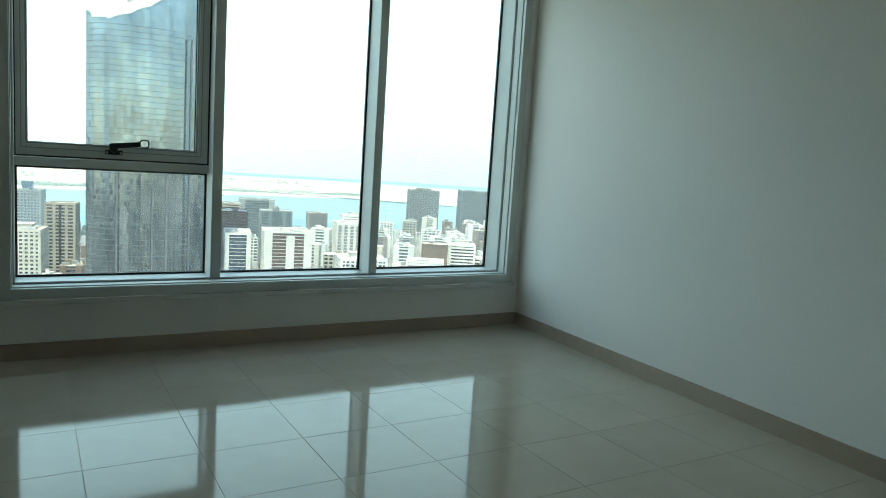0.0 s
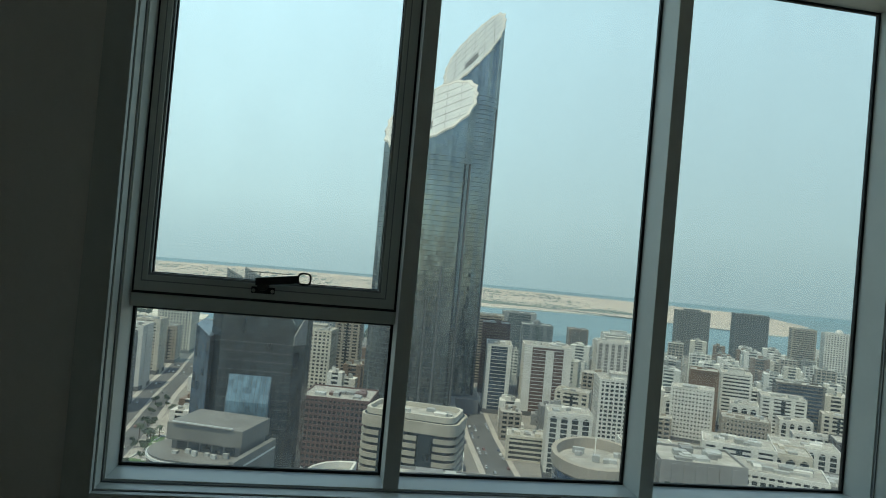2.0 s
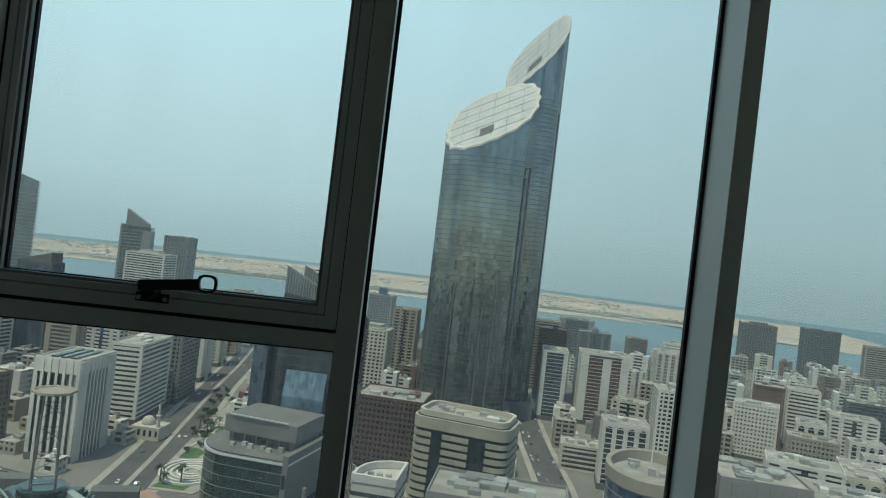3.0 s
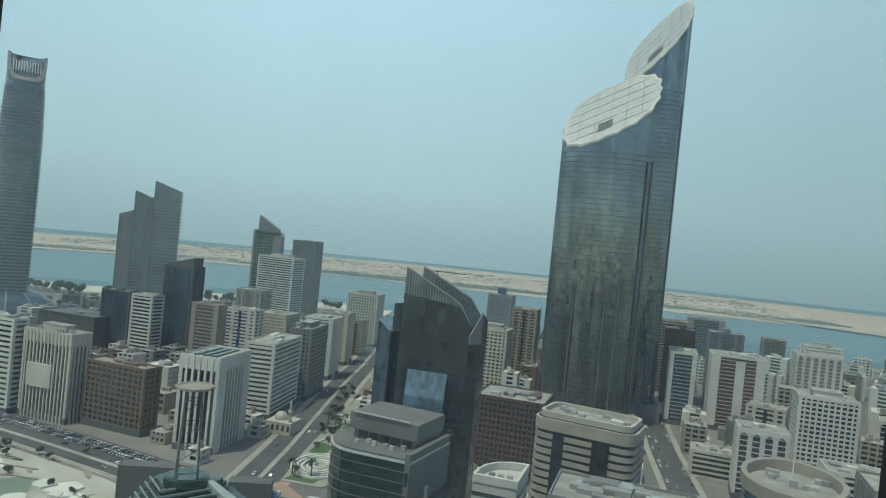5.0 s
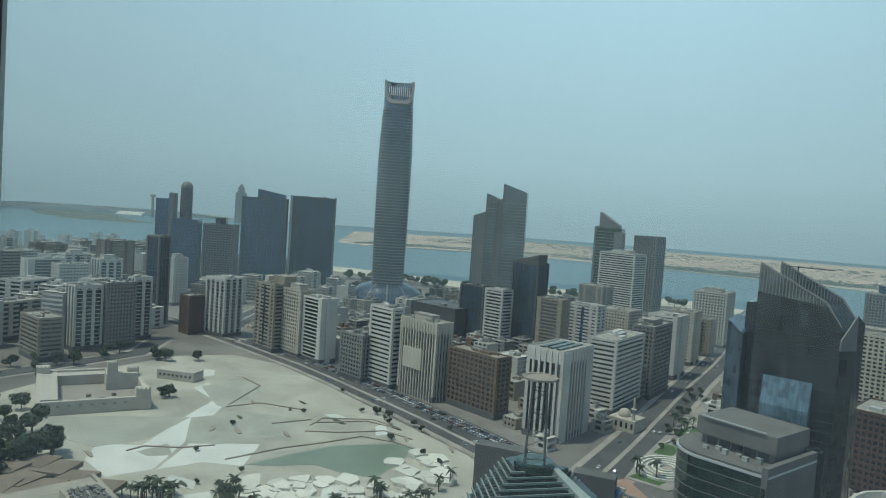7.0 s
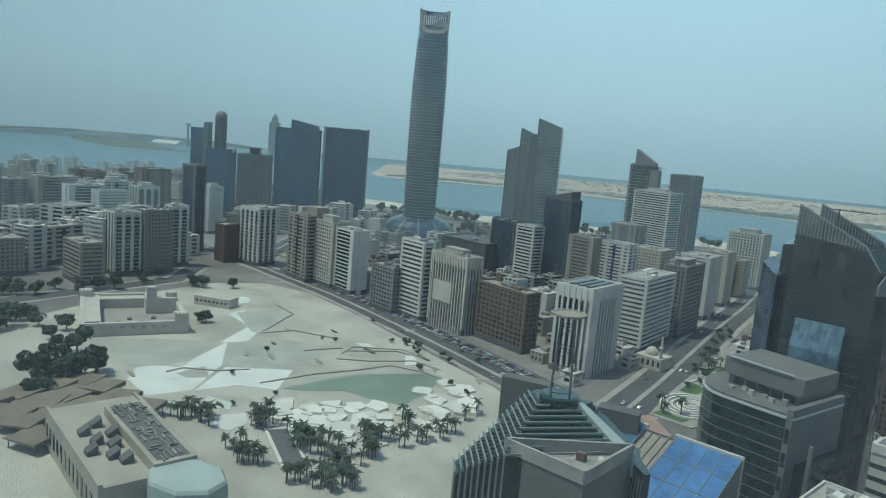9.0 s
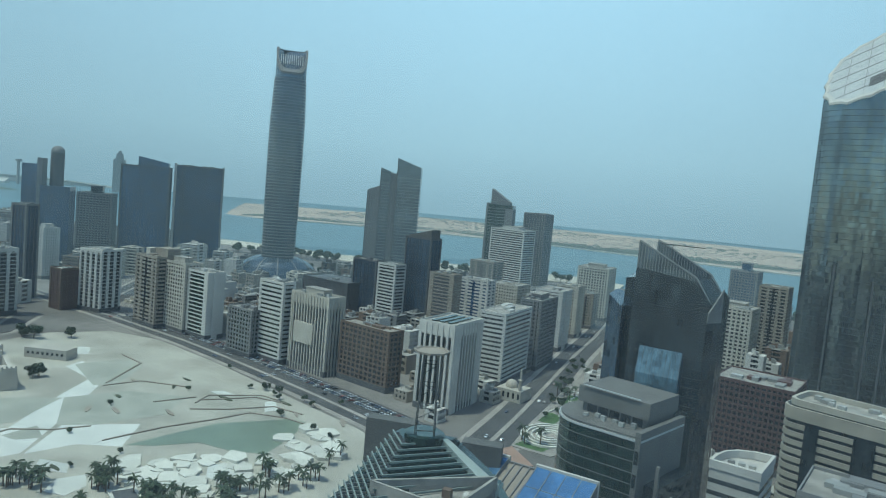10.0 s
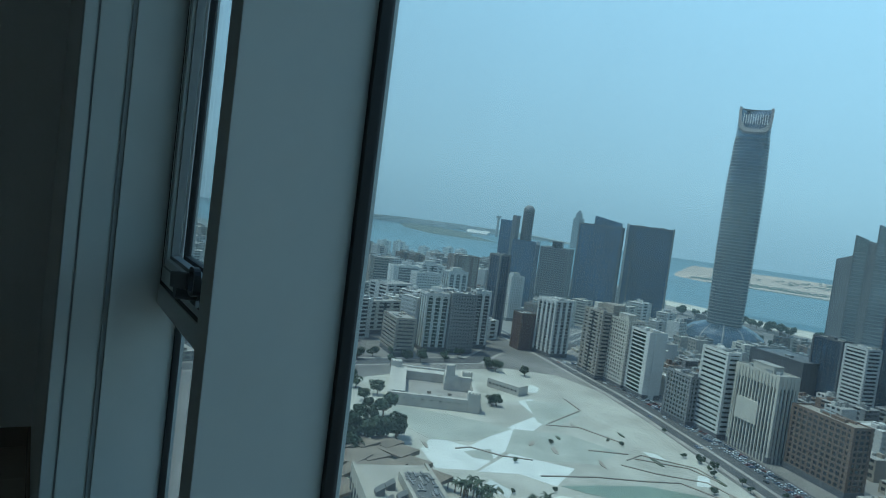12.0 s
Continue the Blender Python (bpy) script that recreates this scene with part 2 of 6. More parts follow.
def pane_material():
    """Clear window glass with an uneven pale veil that stands in for haze, and a weak mirror."""
    m = bpy.data.materials.new("veiled_window_glass")
    m.use_nodes = True
    n, l = m.node_tree.nodes, m.node_tree.links
    for x in list(n):
        n.remove(x)
    out = n.new("ShaderNodeOutputMaterial")
    clear = n.new("ShaderNodeBsdfTransparent")
    clear.inputs[0].default_value = (0.90, 0.95, 0.95, 1)
    gloss = n.new("ShaderNodeBsdfGlossy")
    gloss.inputs["Roughness"].default_value = 0.02
    # translucent layer added to lift dark tones outside, as haze would
    veil = n.new("ShaderNodeBsdfTranslucent")
    veil.inputs[0].default_value = (0.85, 0.88, 0.88, 1)
    lw = n.new("ShaderNodeLayerWeight"); lw.inputs[0].default_value = 0.5
    pw = n.new("ShaderNodeMath"); pw.operation = 'POWER'; pw.inputs[1].default_value = 5.0
    fr = n.new("ShaderNodeMath"); fr.operation = 'MULTIPLY_ADD'
    fr.inputs[1].default_value, fr.inputs[2].default_value = 0.5, 0.02
    l.new(lw.outputs["Facing"], pw.inputs[0]); l.new(pw.outputs[0], fr.inputs[0])
    nz = n.new("ShaderNodeTexNoise")
    nz.inputs["Scale"].default_value, nz.inputs["Detail"].default_value = 3.0, 8
    geo = n.new("ShaderNodeNewGeometry")
    st = n.new("ShaderNodeVectorMath"); st.operation = 'MULTIPLY'
    st.inputs[1].default_value = (1.6, 1, 0.5)
    l.new(geo.outputs["Position"], st.inputs[0]); l.new(st.outputs[0], nz.inputs["Vector"])
    mr = n.new("ShaderNodeMapRange")
    mr.inputs["From Min"].default_value, mr.inputs["From Max"].default_value = 0.3, 0.7
    mr.inputs["To Min"].default_value, mr.inputs["To Max"].default_value = 0.03, 0.06
    l.new(nz.outputs["Fac"], mr.inputs["Value"])
    m1, m2 = n.new("ShaderNodeMixShader"), n.new("ShaderNodeMixShader")
    l.new(mr.outputs[0], m1.inputs[0]); l.new(clear.outputs[0], m1.inputs[1]); l.new(veil.outputs[0], m1.inputs[2])
    l.new(fr.outputs[0], m2.inputs[0]); l.new(m1.outputs[0], m2.inputs[1]); l.new(gloss.outputs[0], m2.inputs[2])
    l.new(m2.outputs[0], out.inputs[0])
    return m


M_PANE = pane_material()


def haze_glow_material(name, stops, strength, low, high, most):
    """Glowing see-through sheet that imitates far haze: its colour runs through the stops (height, colour), it thins
    upward from low to high and dims to both sides.
    """
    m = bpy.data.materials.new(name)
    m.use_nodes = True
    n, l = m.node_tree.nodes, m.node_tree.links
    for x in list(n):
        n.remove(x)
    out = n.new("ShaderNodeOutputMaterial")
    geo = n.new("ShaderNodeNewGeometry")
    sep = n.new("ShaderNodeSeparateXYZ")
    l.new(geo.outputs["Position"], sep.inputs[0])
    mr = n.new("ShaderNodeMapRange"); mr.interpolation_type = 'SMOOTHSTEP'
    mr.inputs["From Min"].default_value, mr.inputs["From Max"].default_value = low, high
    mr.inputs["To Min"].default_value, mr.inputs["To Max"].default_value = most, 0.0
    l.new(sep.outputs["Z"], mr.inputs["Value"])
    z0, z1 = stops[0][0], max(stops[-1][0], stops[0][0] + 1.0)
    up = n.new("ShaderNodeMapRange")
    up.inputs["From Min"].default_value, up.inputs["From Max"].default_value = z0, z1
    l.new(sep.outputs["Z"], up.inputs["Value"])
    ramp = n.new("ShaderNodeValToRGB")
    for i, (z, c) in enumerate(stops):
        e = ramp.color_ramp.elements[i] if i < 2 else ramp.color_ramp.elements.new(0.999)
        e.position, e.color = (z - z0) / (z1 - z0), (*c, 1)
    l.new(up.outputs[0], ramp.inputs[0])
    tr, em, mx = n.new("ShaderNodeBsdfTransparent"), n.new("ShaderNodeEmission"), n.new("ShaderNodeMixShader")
    # painted sky brightness: the glow peaks near x = -1500 and dims sideways
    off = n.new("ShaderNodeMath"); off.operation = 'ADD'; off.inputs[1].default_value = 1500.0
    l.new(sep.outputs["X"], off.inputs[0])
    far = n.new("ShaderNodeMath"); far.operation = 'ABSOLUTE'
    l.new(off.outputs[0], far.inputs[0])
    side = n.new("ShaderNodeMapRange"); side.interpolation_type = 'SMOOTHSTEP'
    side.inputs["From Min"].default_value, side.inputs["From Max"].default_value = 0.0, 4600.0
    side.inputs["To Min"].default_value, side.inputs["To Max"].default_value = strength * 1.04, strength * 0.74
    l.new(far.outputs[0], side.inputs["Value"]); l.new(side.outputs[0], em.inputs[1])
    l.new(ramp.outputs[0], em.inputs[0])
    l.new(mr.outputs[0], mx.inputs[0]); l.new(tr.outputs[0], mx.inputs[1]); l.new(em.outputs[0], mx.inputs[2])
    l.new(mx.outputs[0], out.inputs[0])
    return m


# ---- mesh helpers ----
def mesh_of(bm, name):
    me = bpy.data.meshes.new(name)
    bm.to_mesh(me)
    bm.free()
    return me


def part(name, bm, material, parent=None, label=""):
    me = bm if isinstance(bm, bpy.types.Mesh) else mesh_of(bm, name)
    if not me.materials:
        me.materials.append(material)
    ob = new(name, me)
    if parent:
        ob.parent = parent
    return tagged(ob, label) if label else ob


def thing(name, label, category, m=None, group="", kind=""):
    ob = new(name)
    if m is not None:
        ob.matrix_world = m
    return tagged(ob, label, category, group, kind)


def add_box(bm, x0, y0, z0, x1, y1, z1, bevel=0.0):
    made = bmesh.ops.create_cube(bm, size=1)["verts"]
    for v in made:
        v.co = Vector(((x0 + x1) / 2 + v.co.x * (x1 - x0), (y0 + y1) / 2 + v.co.y * (y1 - y0), (z0 + z1) / 2 + v.co.z * (z1 - z0)))
    if bevel:
        edges = {e for v in made for e in v.link_edges}
        bmesh.ops.bevel(bm, geom=list(edges), offset=bevel, segments=2, affect='EDGES', profile=0.7)
    return bm


def box(x0, y0, z0, x1, y1, z1, bevel=0.0):
    return add_box(bmesh.new(), x0, y0, z0, x1, y1, z1, bevel)


def prism(points, z0, z1, tops=None):
    """A solid on a polygon (anticlockwise from above), with a level top or one height for each corner."""
    bm = bmesh.new()
    low = [bm.verts.new((x, y, z0)) for x, y in points]
    high = [bm.verts.new((x, y, tops[i] if tops else z1)) for i, (x, y) in enumerate(points)]
    bm.faces.new(low[::-1]); bm.faces.new(high)
    for i in range(len(points)):
        j = (i + 1) % len(points)
        bm.faces.new((low[i], low[j], high[j], high[i]))
    bmesh.ops.recalc_face_normals(bm, faces=bm.faces)
    return bm


CACHE = {}


def shared_box(material, sx, sy, sz, chamfer=0.0):
    """One mesh for all boxes of a size and material; it stands on its own base."""
    key = (material.name, round(sx, 2), round(sy, 2), round(sz, 2))
    if key not in CACHE:
        me = mesh_of(box(-sx / 2, -sy / 2, 0, sx / 2, sy / 2, sz), "piece")
        me.materials.append(material)
        CACHE[key] = me
    return CACHE[key]


def piece(name, material, parent, x, y, z, sx, sy, sz, turn=0.0):
    ob = new(name, shared_box(material, sx, sy, sz))
    ob.parent = parent
    ob.location = (x, y, z)
    if turn:
        ob.rotation_euler = (0, 0, turn)
    return ob


# ---- the room ----
FLOOR, CEIL = 0.120, 3.30
X0, X1, Y0, YW = -3.20, 2.425, -7.20, -0.303      # inner faces of the room
OX0, OX1, OZ0, OZ1 = -1.245, 2.335, 0.515, 3.07  # opening in the window wall


def setting(name, bm, material, label, category):
    return tagged(part(name, bm, material), label, category, kind="structure")


slab = setting("floor", box(X0 - .2, Y0 - .2, FLOOR - .25, X1 + .2, 0.02, FLOOR - .003), M_GROUT, "glossy beige porcelain tile floor with thin grout joints", "floor")
setting("ceiling", box(X0 - .2, Y0 - .2, CEIL, X1 + .2, 0.02, CEIL + .25), M_CEIL, "plain white painted ceiling", "ceiling")
LEAN = 0.061       # the side wall runs a little inward from the window
XN = X1 + (Y0 - .2 - YW) * LEAN
setting("wall_right", prism([(XN, Y0 - .2), (X1 + .2, Y0 - .2), (X1 + .2, .02), (X1, .02), (X1, YW)], FLOOR - .003, CEIL), M_WALL, "plain white painted side wall", "wall")
setting("wall_left", box(X0 - .2, Y0 - .2, FLOOR - .003, X0, 0.02, CEIL), M_WALL, "plain white painted side wall", "wall")
setting("wall_back", box(X0, Y0 - .2, FLOOR - .003, XN, Y0, CEIL), M_WALL, "plain white painted back wall", "wall")
bm = box(X0, YW, FLOOR - .003, X1, 0.02, OZ0)
add_box(bm, X0, YW, OZ1, X1, 0.02, CEIL)
add_box(bm, X0, YW, OZ0, OX0, 0.02, OZ1)
add_box(bm, OX1, YW, OZ0, X1, 0.02, OZ1)
setting("wall_window", bm, M_WALL, "white painted outer wall round a wide window", "wall")
XB = X1 + (Y0 - YW) * LEAN
setting("baseboard_right", prism([(XB - .013, Y0), (XB + .02, Y0), (X1 + .02, YW), (X1 - .014, YW - .013)], FLOOR, FLOOR + .100), M_BASE, "beige brown tile skirting along the wall", "baseboard")
setting("baseboard_window", box(X0, YW - .013, FLOOR, X1, YW, FLOOR + .100, .003), M_BASE, "beige brown tile skirting under the window", "baseboard")
setting("baseboard_left", box(X0, Y0, FLOOR, X0 + .013, YW - .013, FLOOR + .100, .003), M_BASE, "beige brown tile skirting along the wall", "baseboard")

# the window: sub-frame, trim, frame, mullions, sash, panes, handle
win = thing("window_1", "wide white aluminium window with one awning sash", "window", pose(0, 0, 0), kind="structure")
GX0, GX1, GZ0, GZ1, D = -1.19, 2.28, 0.565, 3.016, 0.187


def ring(x0, z0, x1, z1, X0_, Z0_, X1_, Z1_, ya, yb, bevel=0.0):
    """A rectangular frame between an inner and an outer rectangle, from depth ya to yb."""
    b = bmesh.new()
    add_box(b, X0_, ya, Z0_, x0, yb, Z1_, bevel); add_box(b, x1, ya, Z0_, X1_, yb, Z1_, bevel)
    add_box(b, x0, ya, Z0_, x1, yb, z0, bevel); add_box(b, x0, ya, z1, x1, yb, Z1_, bevel)
    return b


part("outer_frame", ring(GX0, GZ0, GX1, GZ1, OX0, OZ0, OX1, OZ1, -D, .02, .002), M_ALU, win)
part("frame_groove", ring(GX0 - .006, GZ0 - .006, GX1 + .006, GZ1 + .006, OX0, OZ0, OX1, OZ1, -D - .012, -D), M_GROOVE, win, "grey shadow groove")
part("reveal_liner", ring(GX0 - .012, GZ0 - .012, GX1 + .012, GZ1 + .012, OX0, OZ0, OX1, OZ1, -.275, -D - .012, .002), M_ALU, win)
part("trim_line", ring(GX0 - .016, GZ0 - .016, GX1 + .016, GZ1 + .016, OX0, OZ0, OX1, OZ1, -.279, -.275), M_GROOVE, win, "thin dark joint")
part("trim", ring(GX0 - .018, GZ0 - .018, GX1 + .018, GZ1 + .018, OX0 - .07, OZ0 - .036, OX1 + .03, OZ1 + .03, -.312, -.279, .003), M_ALU, win)
part("window_sill", box(OX0 - .075, -.345, OZ0 - .062, OX1 + .035, -.3125, OZ0 - .030, .004), M_SILL, win, "polished pale marble sill")
for xa, xb in ((-.066, 0.0), (1.10, 1.166)):
    part("mullion", box(xa, -D, GZ0, xb, .02, GZ1, .002), M_ALU, win)
part("transom", box(GX0, -.066, 1.255, -.066, .02, 1.310, .002), M_ALU, win)


def gasket(x0, z0, x1, z1, y):
    return ring(x0 + .013, z0 + .013, x1 - .013, z1 - .013, x0, z0, x1, z1, y - .006, y + .012)


for nm, (x0, z0, x1, z1) in (("low", (GX0, GZ0, -.066, 1.255)), ("middle", (0.0, GZ0, 1.10, GZ1)), ("right", (1.166, GZ0, GX1, GZ1))):
    part("gasket", gasket(x0, z0, x1, z1, -.004), M_GASKET, win, "black rubber gasket")
    p = part("pane", box(x0, .004, z0, x1, .008, z1), M_PANE, win, "clear glass with an added haze veil")
    p.visible_shadow = False
sash = part("sash", ring(-1.132, 1.39, -.14, 2.965, GX0 + .004, 1.316, -.07, GZ1 - .004, -.062, -.02, .004), M_ALU, win, "white awning sash")
part("sash_seam", ring(GX0 + .008, 1.322, -.076, GZ1 - .010, GX0 + .001, 1.311, -.0665, GZ1 - .001, -.063, -.045), M_GASKET, sash, "dark seam round the sash")
part("sash_groove", ring(-1.152, 1.368, -.120, 2.985, -1.157, 1.363, -.115, 2.990, -.0635, -.058), M_GROOVE, sash, "thin dark groove")
part("sash_bead", ring(-1.122, 1.40, -.15, 2.955, -1.14, 1.382, -.132, 2.973, -.052, -.03, .002), M_GROOVE, sash, "dark inner bead")
part("gasket", gasket(-1.132, 1.39, -.14, 2.965, -.012), M_GASKET, sash)
p = part("pane", box(-1.132, -.006, 1.39, -.14, -.002, 2.965), M_PANE, sash, "clear glass with an added haze veil")
p.visible_shadow = False
# lever handle: base plate with two screws, pivot, flat lever with an open ring at its end
han = part("handle", box(-.70, -.074, 1.348, -.60, -.060, 1.376, .003), M_DARK, sash, "dark lever handle with a ring end")
b = bmesh.new()
bmesh.ops.create_cone(b, cap_ends=True, segments=20, radius1=.026, radius2=.020, depth=.05, matrix=Matrix.Translation((-.652, -.092, 1.384)) @ Matrix.Rotation(radians(90), 4, 'X'))
part("pivot", b, M_DARK, han)
for u in (-.69, -.61):
    b = bmesh.new()
    bmesh.ops.create_cone(b, cap_ends=True, segments=12, radius1=.008, radius2=.007, depth=.006, matrix=Matrix.Translation((u, -.077, 1.360)) @ Matrix.Rotation(radians(90), 4, 'X'))
    part("screw", b, M_STEEL, han)
lev = box(-.092, -.010, -.017, .092, .010, .017, .005)
lev.transform(Matrix.Translation((-.590, -.114, 1.412)) @ Matrix.Rotation(radians(-7), 4, 'Y'))
part("lever", lev, M_DARK, han, "dark grey metal lever")
def SQ_(a, p=3.2):
    """Radius of a rounded square at an angle."""
    return (abs(math.cos(a)) ** p + abs(math.sin(a)) ** p) ** (-1 / p)


ringb = bmesh.new()
for k in range(24):
    a0, a1 = 2 * math.pi * k / 24, 2 * math.pi * (k + 1) / 24
    def rim(a, r, y):
        return ringb.verts.new((r * 1.0 * SQ_(a) * math.cos(a), y, r * .92 * SQ_(a) * math.sin(a)))
    q = [rim(a, r, y) for y in (-.006, .006) for a, r in ((a0, .022), (a1, .022), (a1, .030), (a0, .030))]
    ringb.faces.new(q[0:4]); ringb.faces.new(q[7:3:-1])
    ringb.faces.new((q[3], q[2], q[6], q[7])); ringb.faces.new((q[1], q[0], q[4], q[5]))
bmesh.ops.remove_doubles(ringb, verts=ringb.verts, dist=1e-5)
ringb.transform(Matrix.Translation((-.477, -.114, 1.427)))
part("ring", ringb, M_DARK, han, "dark open ring end")

# the storeys below carry the room
host = thing("host_tower", "grey concrete tower that carries the room", "building", pose(0, 0, GROUND), kind="structure")
part("shaft", box(-14, -26, 0, 16, -.35, -GROUND - .25), M_GREY, host)
part("window_band", box(-13, -.4, -GROUND - 4.2, 15, -.3, -GROUND - 2.2), M_GLASS, host)


def strip(points, half, z0, z1):
    """A flat band along a line of points."""
    b = bmesh.new()
    L, R = [], []
    for i, (x, y) in enumerate(points):
        a, c = points[max(0, i - 1)], points[min(len(points) - 1, i + 1)]
        d = Vector((c[0] - a[0], c[1] - a[1])).normalized()
        L.append((x - d.y * half, y + d.x * half)); R.append((x + d.y * half, y - d.x * half))
    for k in range(len(points) - 1):
        q = [L[k], L[k + 1], R[k + 1], R[k]]
        top = [b.verts.new((x, y, z1)) for x, y in q]
        low = [b.verts.new((x, y, z0)) for x, y in q]
        b.faces.new(top); b.faces.new(low[::-1])
        for i in range(4):
            j = (i + 1) % 4
            b.faces.new((top[i], low[i], low[j], top[j]))
    bmesh.ops.recalc_face_normals(b, faces=b.faces)
    return b


# ---- ground, sea, shore ----
def sheet(name, points, z, thick, material, label, category, kind="structure"):
    return tagged(part(name, prism(points, z - thick, z), material), label, category, kind=kind)


setting("water", prism([(-4990, -600), (4990, -600), (4990, 4990), (-4990, 4990)], GROUND - 3, GROUND - 2), M_SEA, "calm blue green sea channel reaching the hazy horizon", "water")
setting("ground", prism([(-3000, -900), (3000, -900), (3000, 900), (1700, 1250), (900, 1330), (300, 1300), (-100, 1290), (-230, 1345), (-380, 1345), (-540, 1270), (-700, 1190), (-937, 1180),
                         (-1010, 1168), (-1270, 1105), (-1420, 1010), (-1540, 900), (-1640, 720), (-1900, 560), (-3000, 420)], GROUND - 4, GROUND), M_LAND, "dusty grey city ground between the buildings", "ground")


def dune(name, points, rise, material, label):
    """Low land with an uneven crown, out of a shore outline."""
    b = bmesh.new()
    c = sum((Vector((x, y)) for x, y in points), Vector((0, 0))) / len(points)
    rings = []
    for k, (s, z) in enumerate(((1.0, -2.2), (0.97, 0.4), (0.85, rise * 0.35), (0.6, rise * 0.75), (0.25, rise))):
        row = []
        for i, (x, y) in enumerate(points):
            q = c + (Vector((x, y)) - c) * s
            row.append(b.verts.new((q.x, q.y, GROUND + z + (noise.noise(Vector((x * .003, y * .003, k))) * rise * .25 if k > 1 else 0))))
        rings.append(row)
    for r0, r1 in zip(rings, rings[1:]):
        for i in range(len(points)):
            j = (i + 1) % len(points)
            b.faces.new((r0[i], r0[j], r1[j], r1[i]))
    b.faces.new(rings[-1])
    return tagged(part(name, b, material), label, "island", kind="structure")


def shoreline(points, step=60.0, wobble=14.0):
    out = []
    for (xa, ya), (xb, yb) in zip(points, points[1:] + points[:1]):
        n = max(1, int(math.hypot(xb - xa, yb - ya) / step))
        for k in range(n):
            x, y = xa + (xb - xa) * k / n, ya + (yb - ya) * k / n
            w = noise.noise(Vector((x * .01, y * .01, 3)))
            out.append((x + wobble * w, y + wobble * noise.noise(Vector((y * .01, x * .01, 8)))))
    return out


ISLE = shoreline([(-1830, 2080), (-1640, 2040), (-1200, 2330), (-650, 2415), (-60, 2340), (510, 2310), (1000, 2330), (1300, 2150), (1400, 1985), (1560, 2100),
                  (2000, 2650), (2250, 3400), (1600, 3900), (600, 4250), (-300, 4300), (-1200, 4000), (-2000, 3600), (-2560, 3060)])
dune("sand_island", ISLE, 7, M_SAND, "long low sandy island across the channel")
dune("far_shoal", shoreline([(-3560, 1830), (-3120, 1760), (-2900, 1900), (-2860, 1990), (-3200, 2080), (-3700, 2320), (-4200, 2250), (-4080, 2060)]), 8, M_SCRUB, "low green spit of reclaimed land with a breakwater")
dune("far_coast", shoreline([(-4600, 1420), (-4350, 1930), (-4060, 2420), (-3500, 3150), (-3580, 3240), (-4180, 2520), (-4440, 1980), (-4700, 1480)]), 34, M_BEACH, "hazy far coast beyond the bay")
rng = random.Random(5)
scr = bmesh.new()
for k in range(7000):
    t = rng.random()
    if rng.random() < 0.78:
        x = -1750 + t * 3100
        base = 2030 + max(0, x + 1750) * .55 if x < -1100 else 2390 + 30 * math.sin(x * .004)
        y = base + abs(rng.gauss(0, 95)) + 45
    else:
        x, y = rng.uniform(-1900, 1500), rng.uniform(2600, 3600)
    if x > 1150:
        continue
    r = rng.uniform(3.5, 11)
    z = GROUND + 2.2 + min(4.5, max(0, (y - 2400)) * .006)
    vs = [scr.verts.new((x + r * rng.uniform(.6, 1.8) * math.cos(a), y + r * math.sin(a), z)) for a in (0, 1.2, 2.4, 3.7, 5)]
    tp = scr.verts.new((x, y, z + r * rng.uniform(.3, .6)))
    for i in range(5):
        scr.faces.new((vs[i], vs[(i + 1) % 5], tp))
tagged(part("scrub", scr, M_SCRUB), "dark scrub and bushes scattered over the sandy island", "scrub", kind="stuff")

# beach strip along the city shore
BEACH_SEA = [(-1320, 1150), (-1090, 1240), (-1012, 1250), (-776, 1255), (-573, 1365), (-379, 1415), (-322, 1440), (-220, 1400)]
BEACH_IN = [(-1270, 1085), (-1000, 1149), (-937, 1161), (-712, 1166), (-499, 1247), (-337, 1302), (-290, 1315), (-215, 1310)]
setting("beach", prism(BEACH_IN + BEACH_SEA[::-1], GROUND - 2.5, GROUND + .6), M_BEACH, "pale sand beach along the shore road", "beach")
setting("island_beach", strip([(x, y + 4) for x, y in ISLE if y < 2470 and -1700 < x < 1420], 9, GROUND - 2.4, GROUND + 1.6), M_BEACH, "pale beach along the sandy island", "beach")

# glowing backdrop, its colours painted as bright haze and sky above the horizon
HAZE_GLOW = [(-145, (0.285, 0.365, 0.43)), (330, (0.40, 0.505, 0.585)), (1700, (0.47, 0.62, 0.76))]
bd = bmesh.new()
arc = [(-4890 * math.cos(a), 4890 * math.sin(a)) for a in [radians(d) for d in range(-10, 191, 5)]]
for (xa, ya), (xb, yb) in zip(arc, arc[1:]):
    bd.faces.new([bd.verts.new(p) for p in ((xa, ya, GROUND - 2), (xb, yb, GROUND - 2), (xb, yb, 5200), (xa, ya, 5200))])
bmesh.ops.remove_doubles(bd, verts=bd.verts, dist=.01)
tagged(part("backdrop", bd, haze_glow_material("horizon_haze_glow", HAZE_GLOW, 1.0, 1500, 5200, 0.97)), "glowing backdrop painted as pale blue haze along the sea horizon", "haze", kind="structure")

